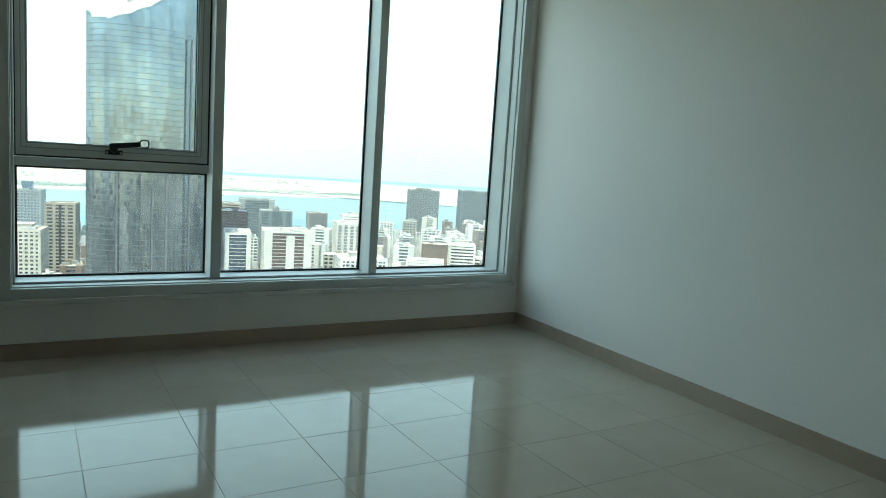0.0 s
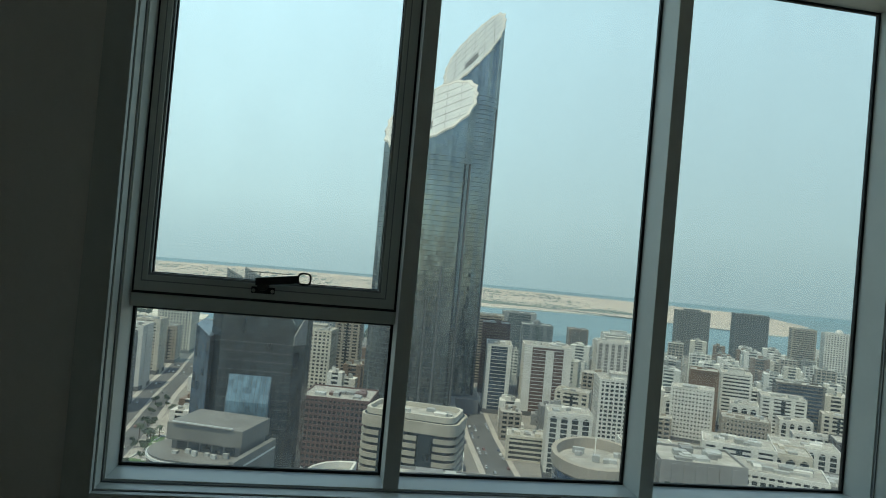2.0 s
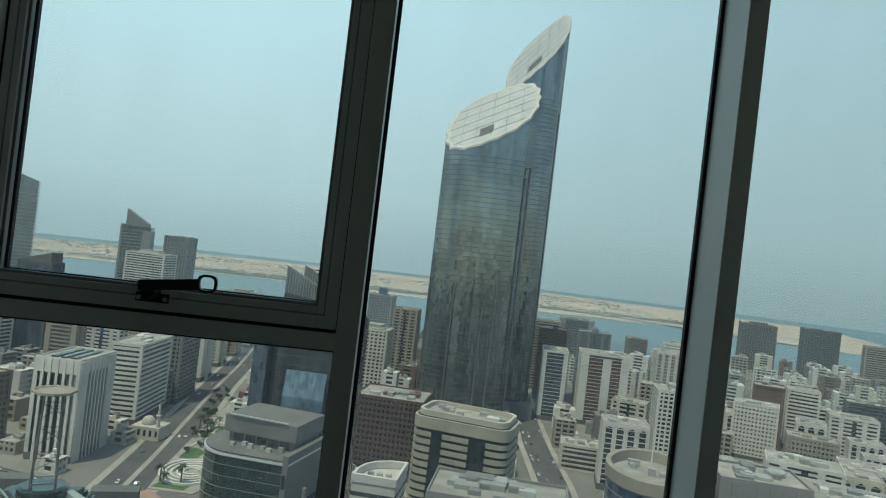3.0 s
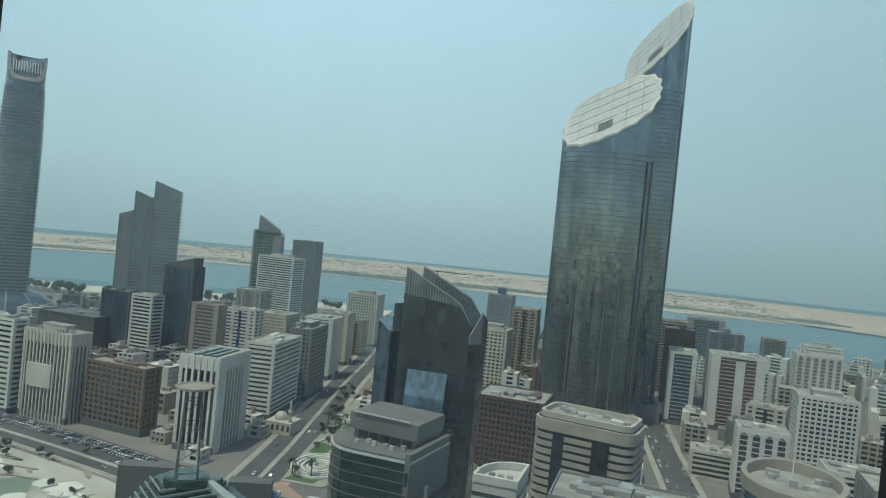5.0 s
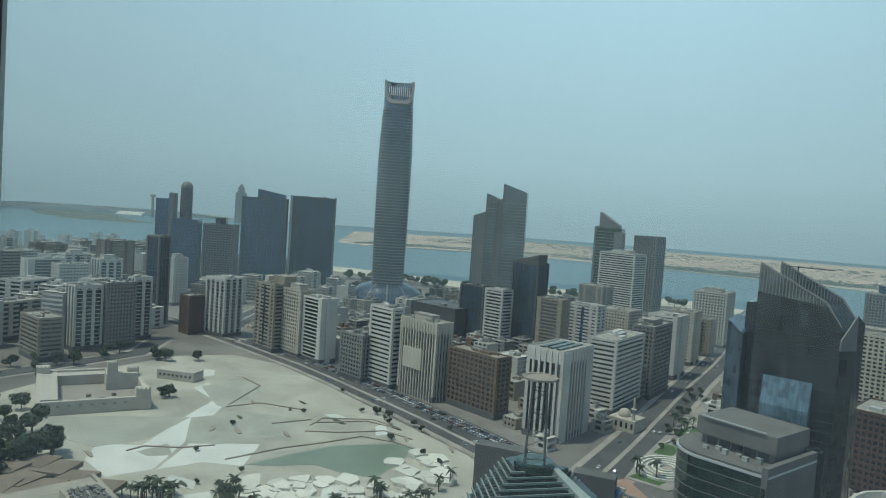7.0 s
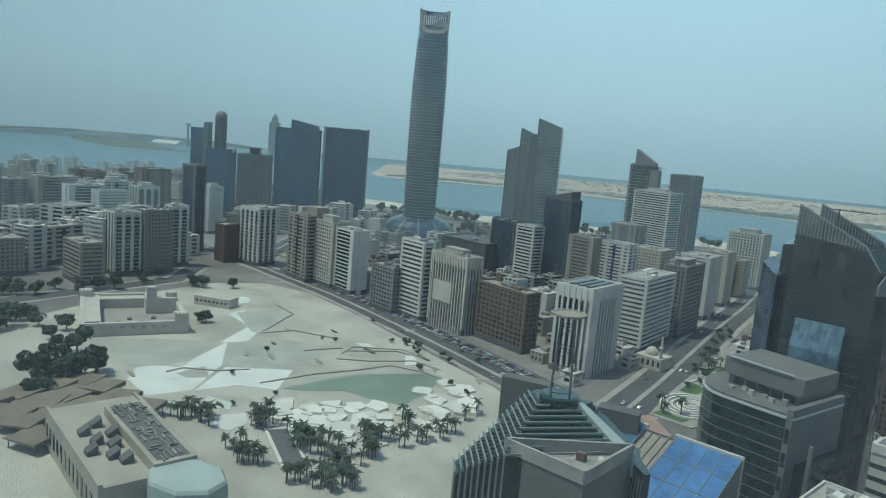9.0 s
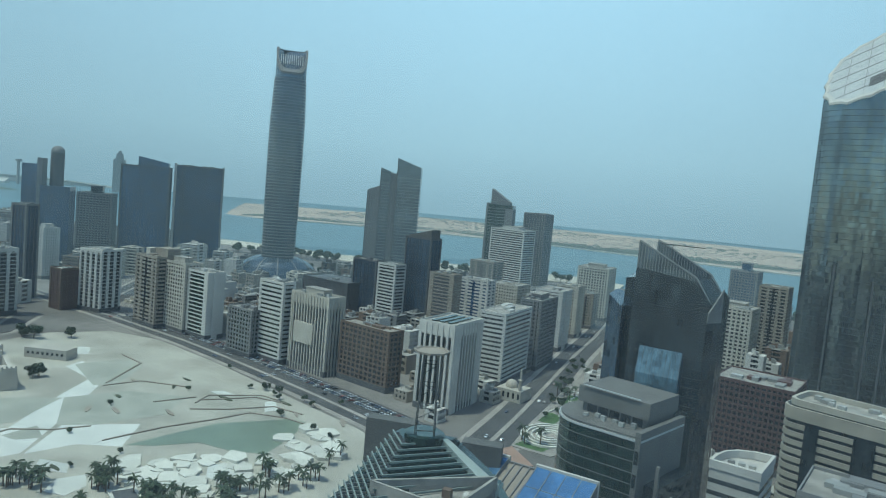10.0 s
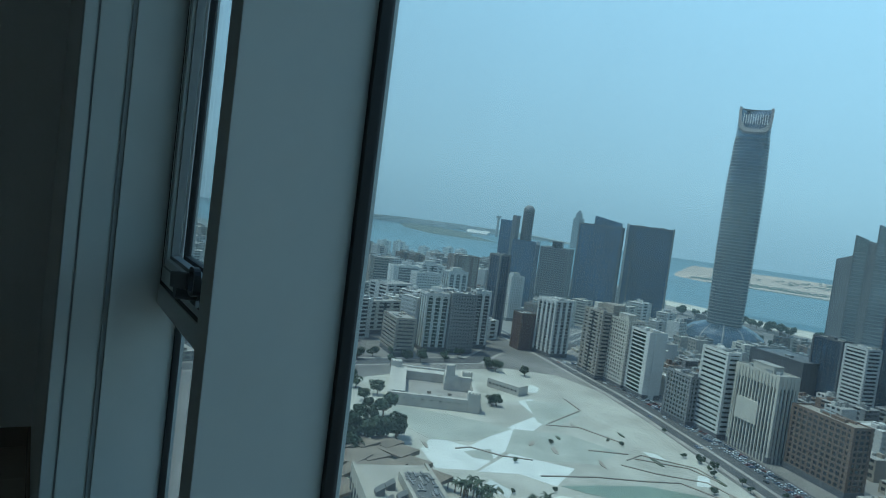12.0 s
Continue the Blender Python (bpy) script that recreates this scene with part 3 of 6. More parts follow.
# two added glowing shells veil the far city like distance haze
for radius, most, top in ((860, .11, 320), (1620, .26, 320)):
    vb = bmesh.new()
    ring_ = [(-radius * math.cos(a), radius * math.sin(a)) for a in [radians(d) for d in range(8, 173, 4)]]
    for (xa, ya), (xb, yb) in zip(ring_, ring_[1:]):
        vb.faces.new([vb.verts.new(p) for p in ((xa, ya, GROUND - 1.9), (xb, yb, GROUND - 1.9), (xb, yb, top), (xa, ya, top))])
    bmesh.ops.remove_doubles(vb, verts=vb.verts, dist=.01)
    tagged(part("distance_haze", vb, haze_glow_material("distance_haze", [(0, (0.25, 0.33, 0.375)), (300, (0.27, 0.35, 0.40))], 1.0, -120, top, most)), "thin glowing shell painted as pale distant haze", "haze", kind="structure")

# ---- streets ----
ROAD1 = [(-760, 520), (-640, 502), (-550, 484), (-437, 459), (-380, 442), (-316, 421), (-261, 402), (-213, 384), (-177, 370), (-128, 350), (-40, 315), (60, 268)]
ROAD2 = [(-128, 360), (-132, 457), (-138, 553), (-146, 677), (-150, 785), (-158, 900), (-170, 1150)]
ROAD3 = [(112, 330), (130, 475), (138, 570), (156, 718), (170, 830), (200, 1100)]
ROAD4 = [(-600, 505), (-660, 600), (-760, 760), (-850, 900)]
SHORE = [(-1500, 830), (-1150, 965), (-880, 1070), (-600, 1160), (-340, 1235), (0, 1230), (400, 1240), (900, 1260)]
LEFTR = [(-600, 430), (-560, 380), (-560, 250), (-540, 60)]
for i, (pts, half) in enumerate(((ROAD1, 9.5), (ROAD2, 14), (ROAD3, 10), (ROAD4, 14), (SHORE, 15), (LEFTR, 9))):
    z = GROUND + .30 + i * .05
    setting("road_%d" % (i + 1), strip(pts, half, GROUND - .5, z), M_ASPH, "grey asphalt city road with several lanes", "road")
    setting("pavement_%d" % (i + 1), strip(pts, half + 4.5, GROUND - .6, GROUND + .12 + i * .02), M_PAVE, "pale paved footway along the road", "pavement")
    if i in (0, 1, 3):
        tagged(part("median", strip(pts, 1.6, z - .1, z + .3), M_PAVE), "narrow paved median between the lanes", "median", kind="structure")
setting("pavement", strip([(x + 6, y + 17) for x, y in ROAD1[2:9]], 8.5, GROUND - .4, GROUND + .45), M_ASPH, "asphalt parking strip beside the road", "pavement")


# ---- buildings ----
ALL = []
GRID = -12.0


def building(label, x, y, yaw, w, d, h, style="bands", wall=None, glass=None, storey=3.5, name="office_building", bay=3.6, top="plain", group="city buildings", units=6, share=0.41, deck=None, pier=None, strips=True, notches=False):
    """A block on its own base point: a glazed core, floor bands, piers, end walls, parapet and roof plant, each a part."""
    wall, glass = wall or M_WHITE, glass or M_GLASS
    r = random.Random(int(x * 7 + y * 13))
    ALL.append((x, y, math.hypot(w, d) / 2))
    root = thing(name, label, "building", pose(x, y, GROUND, 0, 0, yaw), group)
    part("core", box(-w / 2, -d / 2, 0, w / 2, d / 2, h - 1.2), glass, root)
    n = max(2, int(h / storey))
    sh = (h - 1.2) / n
    out = 0.45
    if style in ("bands", "grid", "ends"):
        for k in range(n):
            piece("floor_band", wall, root, 0, 0, k * sh, w + 2 * out, d + 2 * out, sh * share)
    if style == "glass":
        for k in range(1, n, 2):
            piece("floor_band", wall, root, 0, 0, k * sh, w + .25, d + .25, .35)
    if style == "ribs":
        piece("base_band", wall, root, 0, 0, 0, w + 1.3, d + 1.3, sh * 1.2)
        piece("head_band", wall, root, 0, 0, h - 1.2 - sh * 2.2, w + 1.3, d + 1.3, sh * 2.2)
    if style in ("grid", "ribs", "glass", "arches"):
        step = {"glass": bay * 1.6, "arches": 7.5}.get(style, bay)
        pw = {"grid": step * .32, "ribs": step * .38, "glass": .3, "arches": step * .4}[style]
        pw = step * pier if pier else pw
        po = {"grid": .38, "ribs": 1.1, "glass": .3, "arches": .7}[style]
        for length, depth, axis in ((w, d, 0), (d, w, 1)):
            m = max(2, round(length / step))
            for k in range(1, m):
                u = -length / 2 + length * k / m
                sx, sy = (pw, depth + 2 * po) if axis == 0 else (depth + 2 * po, pw)
                piece("pier", wall, root, u if axis == 0 else 0, u if axis else 0, 0, sx, sy, h - 1.3 - .02 * axis)
    if style == "arches":
        for k in range(n):
            piece("floor_band", wall, root, 0, 0, k * sh, w + .3, d + .3, sh * .2)
        arch_row(root, wall, w, d, h - 1.2, 7.5)
    if style == "bands" and h > 30 and strips:
        for s in (-1, 1):
            piece("wall_strip", wall, root, s * w * r.uniform(.2, .32), 0, 0, w * .1, d + 2 * out + .5, h - 1.18)
        piece("glazed_strip", glass, root, 0, 0, 0, w * .09, d + 2 * out + .3, h - 3)
        piece("wall_strip", wall, root, 0, d * r.uniform(-.2, .2), 0, w + 2 * out + .5, d * .22, h - 1.19)
    if style == "ends":
        for s in (-1, 1):
            piece("end_wall", wall, root, s * (w / 2 - w * .08), 0, 0, w * .17, d + 2 * out + .3, h - 1.2)
            piece("stair_core", wall, root, s * (w / 2 + .3), 0, 0, 1.2, d * .35, h - 1.2)
    if style != "ends":
        for sx in (-1, 1):
            for sy in (-1, 1):
                piece("corner_pier", wall, root, sx * (w / 2 - .4), sy * (d / 2 - .4), 0, 2.2, 2.2, h - 1.15)
    if h > 30 and style != "glass":
        piece("ground_arcade", M_DGREY, root, 0, 0, 0, w + 1.6, d + 1.6, 4.2)
    rim = bmesh.new()
    o, t = out + .1, .5
    for b in ((-w / 2 - o, -d / 2 - o, w / 2 + o, -d / 2 - o + t), (-w / 2 - o, d / 2 + o - t, w / 2 + o, d / 2 + o),
              (-w / 2 - o, -d / 2 - o + t, -w / 2 - o + t, d / 2 + o - t), (w / 2 + o - t, -d / 2 - o + t, w / 2 + o, d / 2 + o - t)):
        add_box(rim, b[0], b[1], h - 2.0, b[2], b[3], h)
    part("parapet", rim, wall, root)
    piece("roof_deck", deck or M_ROOF, root, 0, 0, h - 1.25, w, d, .3)
    for k in range(units):
        sx, sy = r.uniform(.08, .22) * w, r.uniform(.1, .25) * d
        piece("rooftop_unit", M_UNIT if r.random() < .6 else wall, root, r.uniform(-.33, .33) * w, r.uniform(-.3, .3) * d, h - .96 - .01 * k, sx, sy, r.uniform(1.2, 2.6))
    if top == "penthouse":
        piece("penthouse", wall, root, 0, 0, h - .97, w * .5, d * .5, 4.5)
        piece("penthouse_roof", deck or M_ROOF, root, 0, 0, h + 3.5, w * .54, d * .54, .5)
    if notches:
        for q in range(7):
            for row in (0, 1):
                piece("notch", M_DGREY, root, -w / 2 + (q + .5) * w / 7, 0, h - 8 - 8 * row, 2.2, d + 1.6, 5)
    if top == "crownbox":
        piece("crown_box", glass, root, 0, 0, h - .97, w * .34, d * .4, 10)
        piece("crown_cap", wall, root, 0, 0, h + 8.9, w * .38, d * .44, 1.2)
    if top == "dome":
        b = bmesh.new()
        bmesh.ops.create_uvsphere(b, u_segments=14, v_segments=8, radius=min(w, d) * .18)
        bmesh.ops.translate(b, verts=b.verts, vec=(0, 0, h + .5))
        part("roof_dome", b, wall, root)
    return root


def loft_round(profile, x=0.0, y=0.0, n=16):
    """A turned shape: rings of radius and height round an upright axis."""
    b = bmesh.new()
    rows = [[b.verts.new((x + r * math.cos(2 * math.pi * k / n), y + r * math.sin(2 * math.pi * k / n), z)) for k in range(n)] for r, z in profile]
    for r0, r1 in zip(rows, rows[1:]):
        for i in range(n):
            b.faces.new((r0[i], r0[(i + 1) % n], r1[(i + 1) % n], r1[i]))
    b.faces.new(rows[-1]); b.faces.new(rows[0][::-1])
    bmesh.ops.recalc_face_normals(b, faces=b.faces)
    return b


def arch_row(root, wall, w, d, z, bay):
    """Pointed arch heads along the top of the two long faces."""
    m = max(2, round(w / bay))
    s = w / m
    key = ("arch", wall.name, round(s, 2))
    if key not in CACHE:
        b = bmesh.new()
        pts = [(-s / 2, 0), (-s / 2, -9)] + [(-s * .38, -9)] + [(-s * .38 * math.cos(a), -6 + 4.2 * math.sin(a)) for a in [math.pi * k / 10 for k in range(11)]] + [(s * .38, -9), (s / 2, -9), (s / 2, 0)]
        fr = [b.verts.new((x, 0, zz)) for x, zz in pts]
        bk = [b.verts.new((x, .8, zz)) for x, zz in pts]
        b.faces.new(fr); b.faces.new(bk[::-1])
        for i in range(len(pts)):
            j = (i + 1) % len(pts)
            b.faces.new((fr[i], bk[i], bk[j], fr[j]))
        bmesh.ops.recalc_face_normals(b, faces=b.faces)
        bmesh.ops.triangulate(b, faces=b.faces)
        me = mesh_of(b, "arch_head"); me.materials.append(wall)
        CACHE[key] = me
    for k in range(m):
        for y, turn in ((-d / 2 - .85, 0), (d / 2 + .85, math.pi)):
            ob = new("arch_head", CACHE[key]); ob.parent = root
            ob.location, ob.rotation_euler = (-w / 2 + s * (k + .5), y, z), (0, 0, turn)


# left quarter, beyond the white square
building("tan apartment tower with pale floor bands", -880, 417, 84, 30, 36, 66, "ends", M_TAN, share=.5)
building("grey white slab with two tall dark recesses", -806, 424, 84, 40, 20, 63, "ends", M_WHITE, M_DGREY, share=.2)
building("grey apartment block with ribbon windows", -903, 382, 84, 34, 38, 61, "bands", M_GREY, share=.55)
building("banded white apartment tower with a stair hut", -836, 476, 84, 30, 22, 65, "bands", M_WHITE, share=.5, top="penthouse")
building("white apartment block with small windows", -772, 436, 84, 32, 20, 60, "grid", M_WHITE, share=.6, pier=.5)
building("white tower with arched windows under the roof", -770, 478, 84, 26, 20, 65, "arches", M_WHITE, name="apartment_building", top="penthouse")
building("low tan block with stacked balconies beside the crossing", -596, 314, 82, 19, 40, 37, "bands", M_TAN, share=.55, strips=False)
building("brown old apartment block among trees", -660, 268, 82, 40, 30, 33, "grid", M_TAN, pier=.5, share=.5)
building("pale slab tower beside the old blocks", -700, 220, 82, 34, 22, 60, "bands", M_WHITE, share=.5)
building("white tower with tall dark arches", -608, 357, 82, 24, 19, 59, "arches", M_WHITE, M_GTEAL, name="apartment_building")
building("grey apartment slab with narrow windows", -602, 384, 82, 27, 22, 61, "grid", M_GREY, bay=3.0, pier=.5, share=.5)
building("slim white tower with tall arched slots", -619, 420, 82, 17, 14, 62, "arches", M_WHITE, name="apartment_building")
building("brown flat-topped office block", -860, 545, 82, 38, 24, 79, "bands", M_BROWN, M_TAN, share=.3, units=2)
building("slim dark blue glass tower", -686, 486, 10, 18, 16, 98, "glass", M_GREY, M_GNAVY, bay=3, units=3)
building("small white tower with a fine window grid", -784, 584, 86, 20, 18, 63, "grid", M_WHITE, top="penthouse", pier=.5, share=.55, bay=3)
building("grey banded tower with a square crown box", -874, 728, 38, 46, 34, 103, "grid", M_GREY, M_GLASS, top="crownbox", bay=4.2, share=.5)
building("dark brown square office block", -614, 480, 82, 20, 18, 41, "glass", M_BROWN, M_RED)
building("white tower with arched windows at the top", -588, 498, 0, 29, 23, 62, "arches", M_WHITE, name="apartment_building")
building("broad dark blue glass tower", -803, 750, 40, 64, 30, 148, "glass", M_DGREY, M_GBLUE, units=2)
building("dark blue glass tower with pale corner strips", -780, 831, 40, 68, 28, 154, "glass", M_DGREY, M_GBLUE, units=6)
nt = building("tan stone apartment tower", -502, 489, -13, 34, 24, 66, "bands", M_TAN, name="apartment_building", share=.5)
piece("upper_block", M_TAN, nt, 6, 5, 65, 20, 13, 8)
piece("turret", M_CREAM, nt, -8, -3, 65, 7, 7, 7)
building("white and brown apartment tower with a dark arched recess", -471, 488, -13, 34, 17, 64, "grid", M_CREAM, name="apartment_building", pier=.45, share=.45, top="penthouse", units=3)
building("white tower with green glass bays", -440, 484, -13, 32, 17, 60, "ends", M_WHITE, M_GTEAL, name="apartment_building", share=.3)
building("low green grey office block", -370, 460, -13, 30, 18, 40, "grid", M_GREY, M_GTEAL, pier=.4)
building("white tower with dark ribbon windows and a small dome", -342, 458, -13, 28, 11, 66, "bands", M_WHITE, M_GTEAL, share=.55, top="dome", strips=False)
ribbed = building("cream block with tall vertical ribs and a plain middle panel", -302, 457, -14, 42, 16, 61, "ribs", M_CREAM, bay=3.2, top="penthouse")
piece("plain_panel", M_CREAM, ribbed, -4, -.8, 22, 22, 18.4, 16)
building("brown apartment block with a grid of balconies", -250, 452, -15, 50, 14, 45, "grid", M_BROWN, name="apartment_building", bay=4.6, units=9, share=.34, deck=M_TAN)
building("low flat dark roofed hall", -450, 720, -12, 74, 44, 34, "glass", M_DGREY, M_DGREY, deck=M_DGREY, units=1)
building("dark blue glass office tower", -407, 716, -12, 36, 14, 63, "glass", M_DGREY, M_GNAVY)
building("white apartment tower with balconies", -356, 678, -12, 24, 17, 66, "bands", M_WHITE, name="apartment_building", share=.5, strips=False)
bt = building("tall black blue glass tower with a sloping crown", -332, 702, -12, 35, 18, 97, "glass", M_DGREY, M_GNAVY, units=2)
part("sloping_crown", prism([(-15, -8), (16, -8), (16, 8), (-15, 8)], 95, 0, [98, 106, 106, 98]), M_STONE, bt, "sloping grey crown")
building("brown and grey apartment block with dark bays", -280, 652, -10, 29, 14, 67, "ends", M_TAN, M_DGREY, name="apartment_building", share=.4, deck=M_TAN)
building("white apartment block with rows of windows", -263, 701, -10, 34, 16, 60, "bands", M_WHITE, M_GBLUE, name="apartment_building", share=.55)
building("cream apartment block with small square windows", -258, 794, -8, 38, 34, 48, "grid", M_CREAM, name="apartment_building", pier=.5, share=.55)
building("brown and grey flat office block", -334, 918, -10, 36, 28, 60, "bands", M_TAN, M_STONE, share=.3)
building("small white apartment block", -212, 770, -5, 22, 26, 44, "bands", M_WHITE, name="apartment_building", share=.55)
building("white and grey tower with balconies all round", -350, 1070, -12, 60, 36, 101, "bands", M_WHITE, name="apartment_building", top="penthouse", share=.45, strips=False)
building("blue grey tower with a notched square crown", -338, 1165, -12, 40, 30, 128, "grid", M_GREY, M_GGREY, bay=5, share=.3, notches=True)
building("tall cream tower with dark window bays", -184, 936, -3, 40, 40, 69, "grid", M_CREAM, name="apartment_building", top="penthouse", pier=.42)
building("low tan block beside the street", -174, 851, -3, 16, 22, 43, "bands", M_TAN, share=.6)
building("cream slab apartment tower", -180, 780, -3, 24, 26, 58, "ends", M_CREAM, name="apartment_building", share=.6)
building("white tower with pale roof and stacked balconies", -178, 698, -3, 28, 32, 61, "ends", M_WHITE, name="apartment_building", share=.55)
building("grey white tower with dark window strips", -168, 611, -3, 18, 46, 62, "grid", M_GREY, name="apartment_building", top="penthouse", pier=.42, share=.4)
building("white slab tower with stacked balconies", -177, 545, -3, 22, 58, 58, "bands", M_WHITE, name="apartment_building", share=.55, units=8, strips=False)
ub_ = building("white block with tall dark arcaded stripes", -183, 446, -5, 26, 42, 61, "ribs", M_WHITE, M_GTEAL, bay=4.2, units=0)
for k in (-1, 1):
    piece("blank_wall", M_WHITE, ub_, 0, k * 17, 0, 28.6, 8, 59.6)
for k in range(3):
    piece("skylight_row", M_GTEAL, ub_, -6 + 6 * k, 0, 59.8, 3.4, 32, 1.2)
mq = thing("mosque", "small cream mosque with a dome and a minaret", "mosque", pose(-148, 492, GROUND, 0, 0, -8), "city buildings")
part("hall", box(-10, -9, 0, 10, 9, 9, .3), M_CREAM, mq)
b = bmesh.new()
bmesh.ops.create_uvsphere(b, u_segments=18, v_segments=10, radius=4.6)
bmesh.ops.translate(b, verts=b.verts, vec=(-2, 0, 10))
part("dome", b, M_CREAM, mq)
part("minaret", loft_round([(1.3, 0), (1.2, 16), (1.9, 16.4), (1.9, 17.2), (.9, 17.4), (.8, 23), (.1, 26)], 7.5, -6), M_CREAM, mq)
for k in range(5):
    piece("window", M_GLASS, mq, -8 + 4 * k, -9, 3, 1.6, .3, 4)
# right quarter
building("dark red brown brick office block", 15, 470, -12, 44, 40, 52, "grid", M_RED, bay=3.0, units=8)
building("white tower with a dark glass front", 176, 690, -12, 24, 44, 68, "ends", M_WHITE, M_GNAVY, units=7, share=.1)
wt = building("white tower with brown glass strips", 224, 684, -12, 46, 40, 70, "ends", M_WHITE, M_RED, units=9, share=.14)
piece("banded_strip", M_WHITE, wt, 2, 0, 0, 8, 41.6, 66)
building("small cream villa with a tiled roof", 160, 520, -14, 28, 24, 19, "bands", M_CREAM, name="villa")
building("white grey tower with arched windows", 178, 480, -14, 30, 26, 47, "arches", M_WHITE, name="apartment_building")
building("white blue banded office tower", 252, 560, -14, 40, 34, 60, "grid", M_WHITE, M_GLASS, top="penthouse", bay=4)
building("white apartment slab with small windows", 340, 600, -30, 36, 26, 50, "grid", M_WHITE, name="apartment_building", bay=3, share=.6, pier=.5)
building("tan block with rows of square windows", 352, 535, -28, 36, 28, 38, "grid", M_TAN, name="apartment_building", bay=3, share=.55, pier=.5)
building("white banded apartment block", 455, 634, -28, 40, 32, 41, "bands", M_WHITE, name="apartment_building", share=.55)
building("white apartment block with tall arches", 358, 470, -28, 44, 28, 34, "arches", M_WHITE, name="apartment_building")
building("dark grey office block with white bands", 412, 468, -28, 48, 30, 37, "bands", M_DGREY, share=.4)
building("dark brown slab tower with a plain face", 380, 652, -28, 26, 28, 60, "glass", M_BROWN, M_BROWN, units=3)
building("white stepped tower with a pediment", 420, 660, -28, 28, 26, 58, "bands", M_WHITE, share=.55, strips=False, top="penthouse")
building("dark blue grey office block with ribbon windows", 488, 655, -28, 44, 26, 52, "bands", M_STONE, M_GNAVY, share=.35, strips=False)
building("tan tower with dark ribbon windows", 790, 1062, -28, 36, 34, 84, "bands", M_TAN, share=.45, strips=False)
building("white tower with square windows and a roof drum", 808, 1000, -28, 44, 34, 84, "grid", M_WHITE, bay=4, pier=.45, share=.5, top="dome")
building("grey tower beside the white one", 846, 962, -28, 38, 32, 90, "bands", M_STONE, share=.45)
building("grey brown tower with rounded corners", 720, 1300, -20, 62, 40, 88, "grid", M_STONE, bay=5, top="penthouse")
building("dark tower with a flat pale crown", 822, 1262, -20, 60, 40, 92, "grid", M_DGREY, bay=5)
building("dark red brown office tower", 196, 790, -12, 30, 36, 80, "bands", M_RED, M_BROWN, share=.5, units=3, strips=False)
building("tan banded tower behind the red one", 196, 850, -12, 44, 30, 84, "bands", M_TAN, share=.5, strips=False)
building("dark blue glass tower in a pale grey frame", 270, 960, -12, 46, 30, 82, "ends", M_GREY, M_GDARK, share=.15)
building("dark brown tower with a rounded crown", 270, 872, -12, 38, 30, 74, "bands", M_DGREY, M_GDARK, share=.3, top="dome")
building("small dark banded tower by the water", 388, 1040, -12, 28, 28, 58, "bands", M_BROWN, share=.4, strips=False)
building("white tower with an arcaded top floor", 326, 752, -12, 42, 24, 72, "arches", M_WHITE, M_GREY, top="penthouse")
building("white tower with fine window grid", 420, 960, -14, 44, 30, 62, "grid", M_WHITE, bay=3.2, top="penthouse", pier=.45)
building("tall cream tower beside the street", -6, 720, -12, 34, 34, 66, "grid", M_CREAM, bay=4, top="penthouse", name="apartment_building", pier=.42, share=.45)
building("slim brown tower behind it", 28, 790, -12, 26, 26, 84, "bands", M_TAN)
building("slim blue grey tower near the shore", -2, 980, -12, 32, 28, 84, "grid", M_GREY, M_GBLUE, top="crownbox")


# ---- towers with a shape of their own ----
def loft(rings, cap=True):
    b = bmesh.new()
    rows = [[b.verts.new(p) for p in r] for r in rings]
    for r0, r1 in zip(rows, rows[1:]):
        for i in range(len(r0)):
            j = (i + 1) % len(r0)
            b.faces.new((r0[i], r0[j], r1[j], r1[i]))
    if cap:
        b.faces.new(rows[-1]); b.faces.new(rows[0][::-1])
    bmesh.ops.recalc_face_normals(b, faces=b.faces)
    return b


def fluted_plan(rx, ry, flutes, depth, count):
    out = []
    for k in range(count):
        a = 2 * math.pi * k / count
        s = 1 - depth * abs(math.sin(a * flutes / 2))
        ca, sa = math.cos(a), math.sin(a)
        r = (abs(ca) ** 2.6 + abs(sa) ** 2.6) ** (-1 / 2.6)
        out.append((rx * r * ca * s, ry * r * sa * s))
    return out


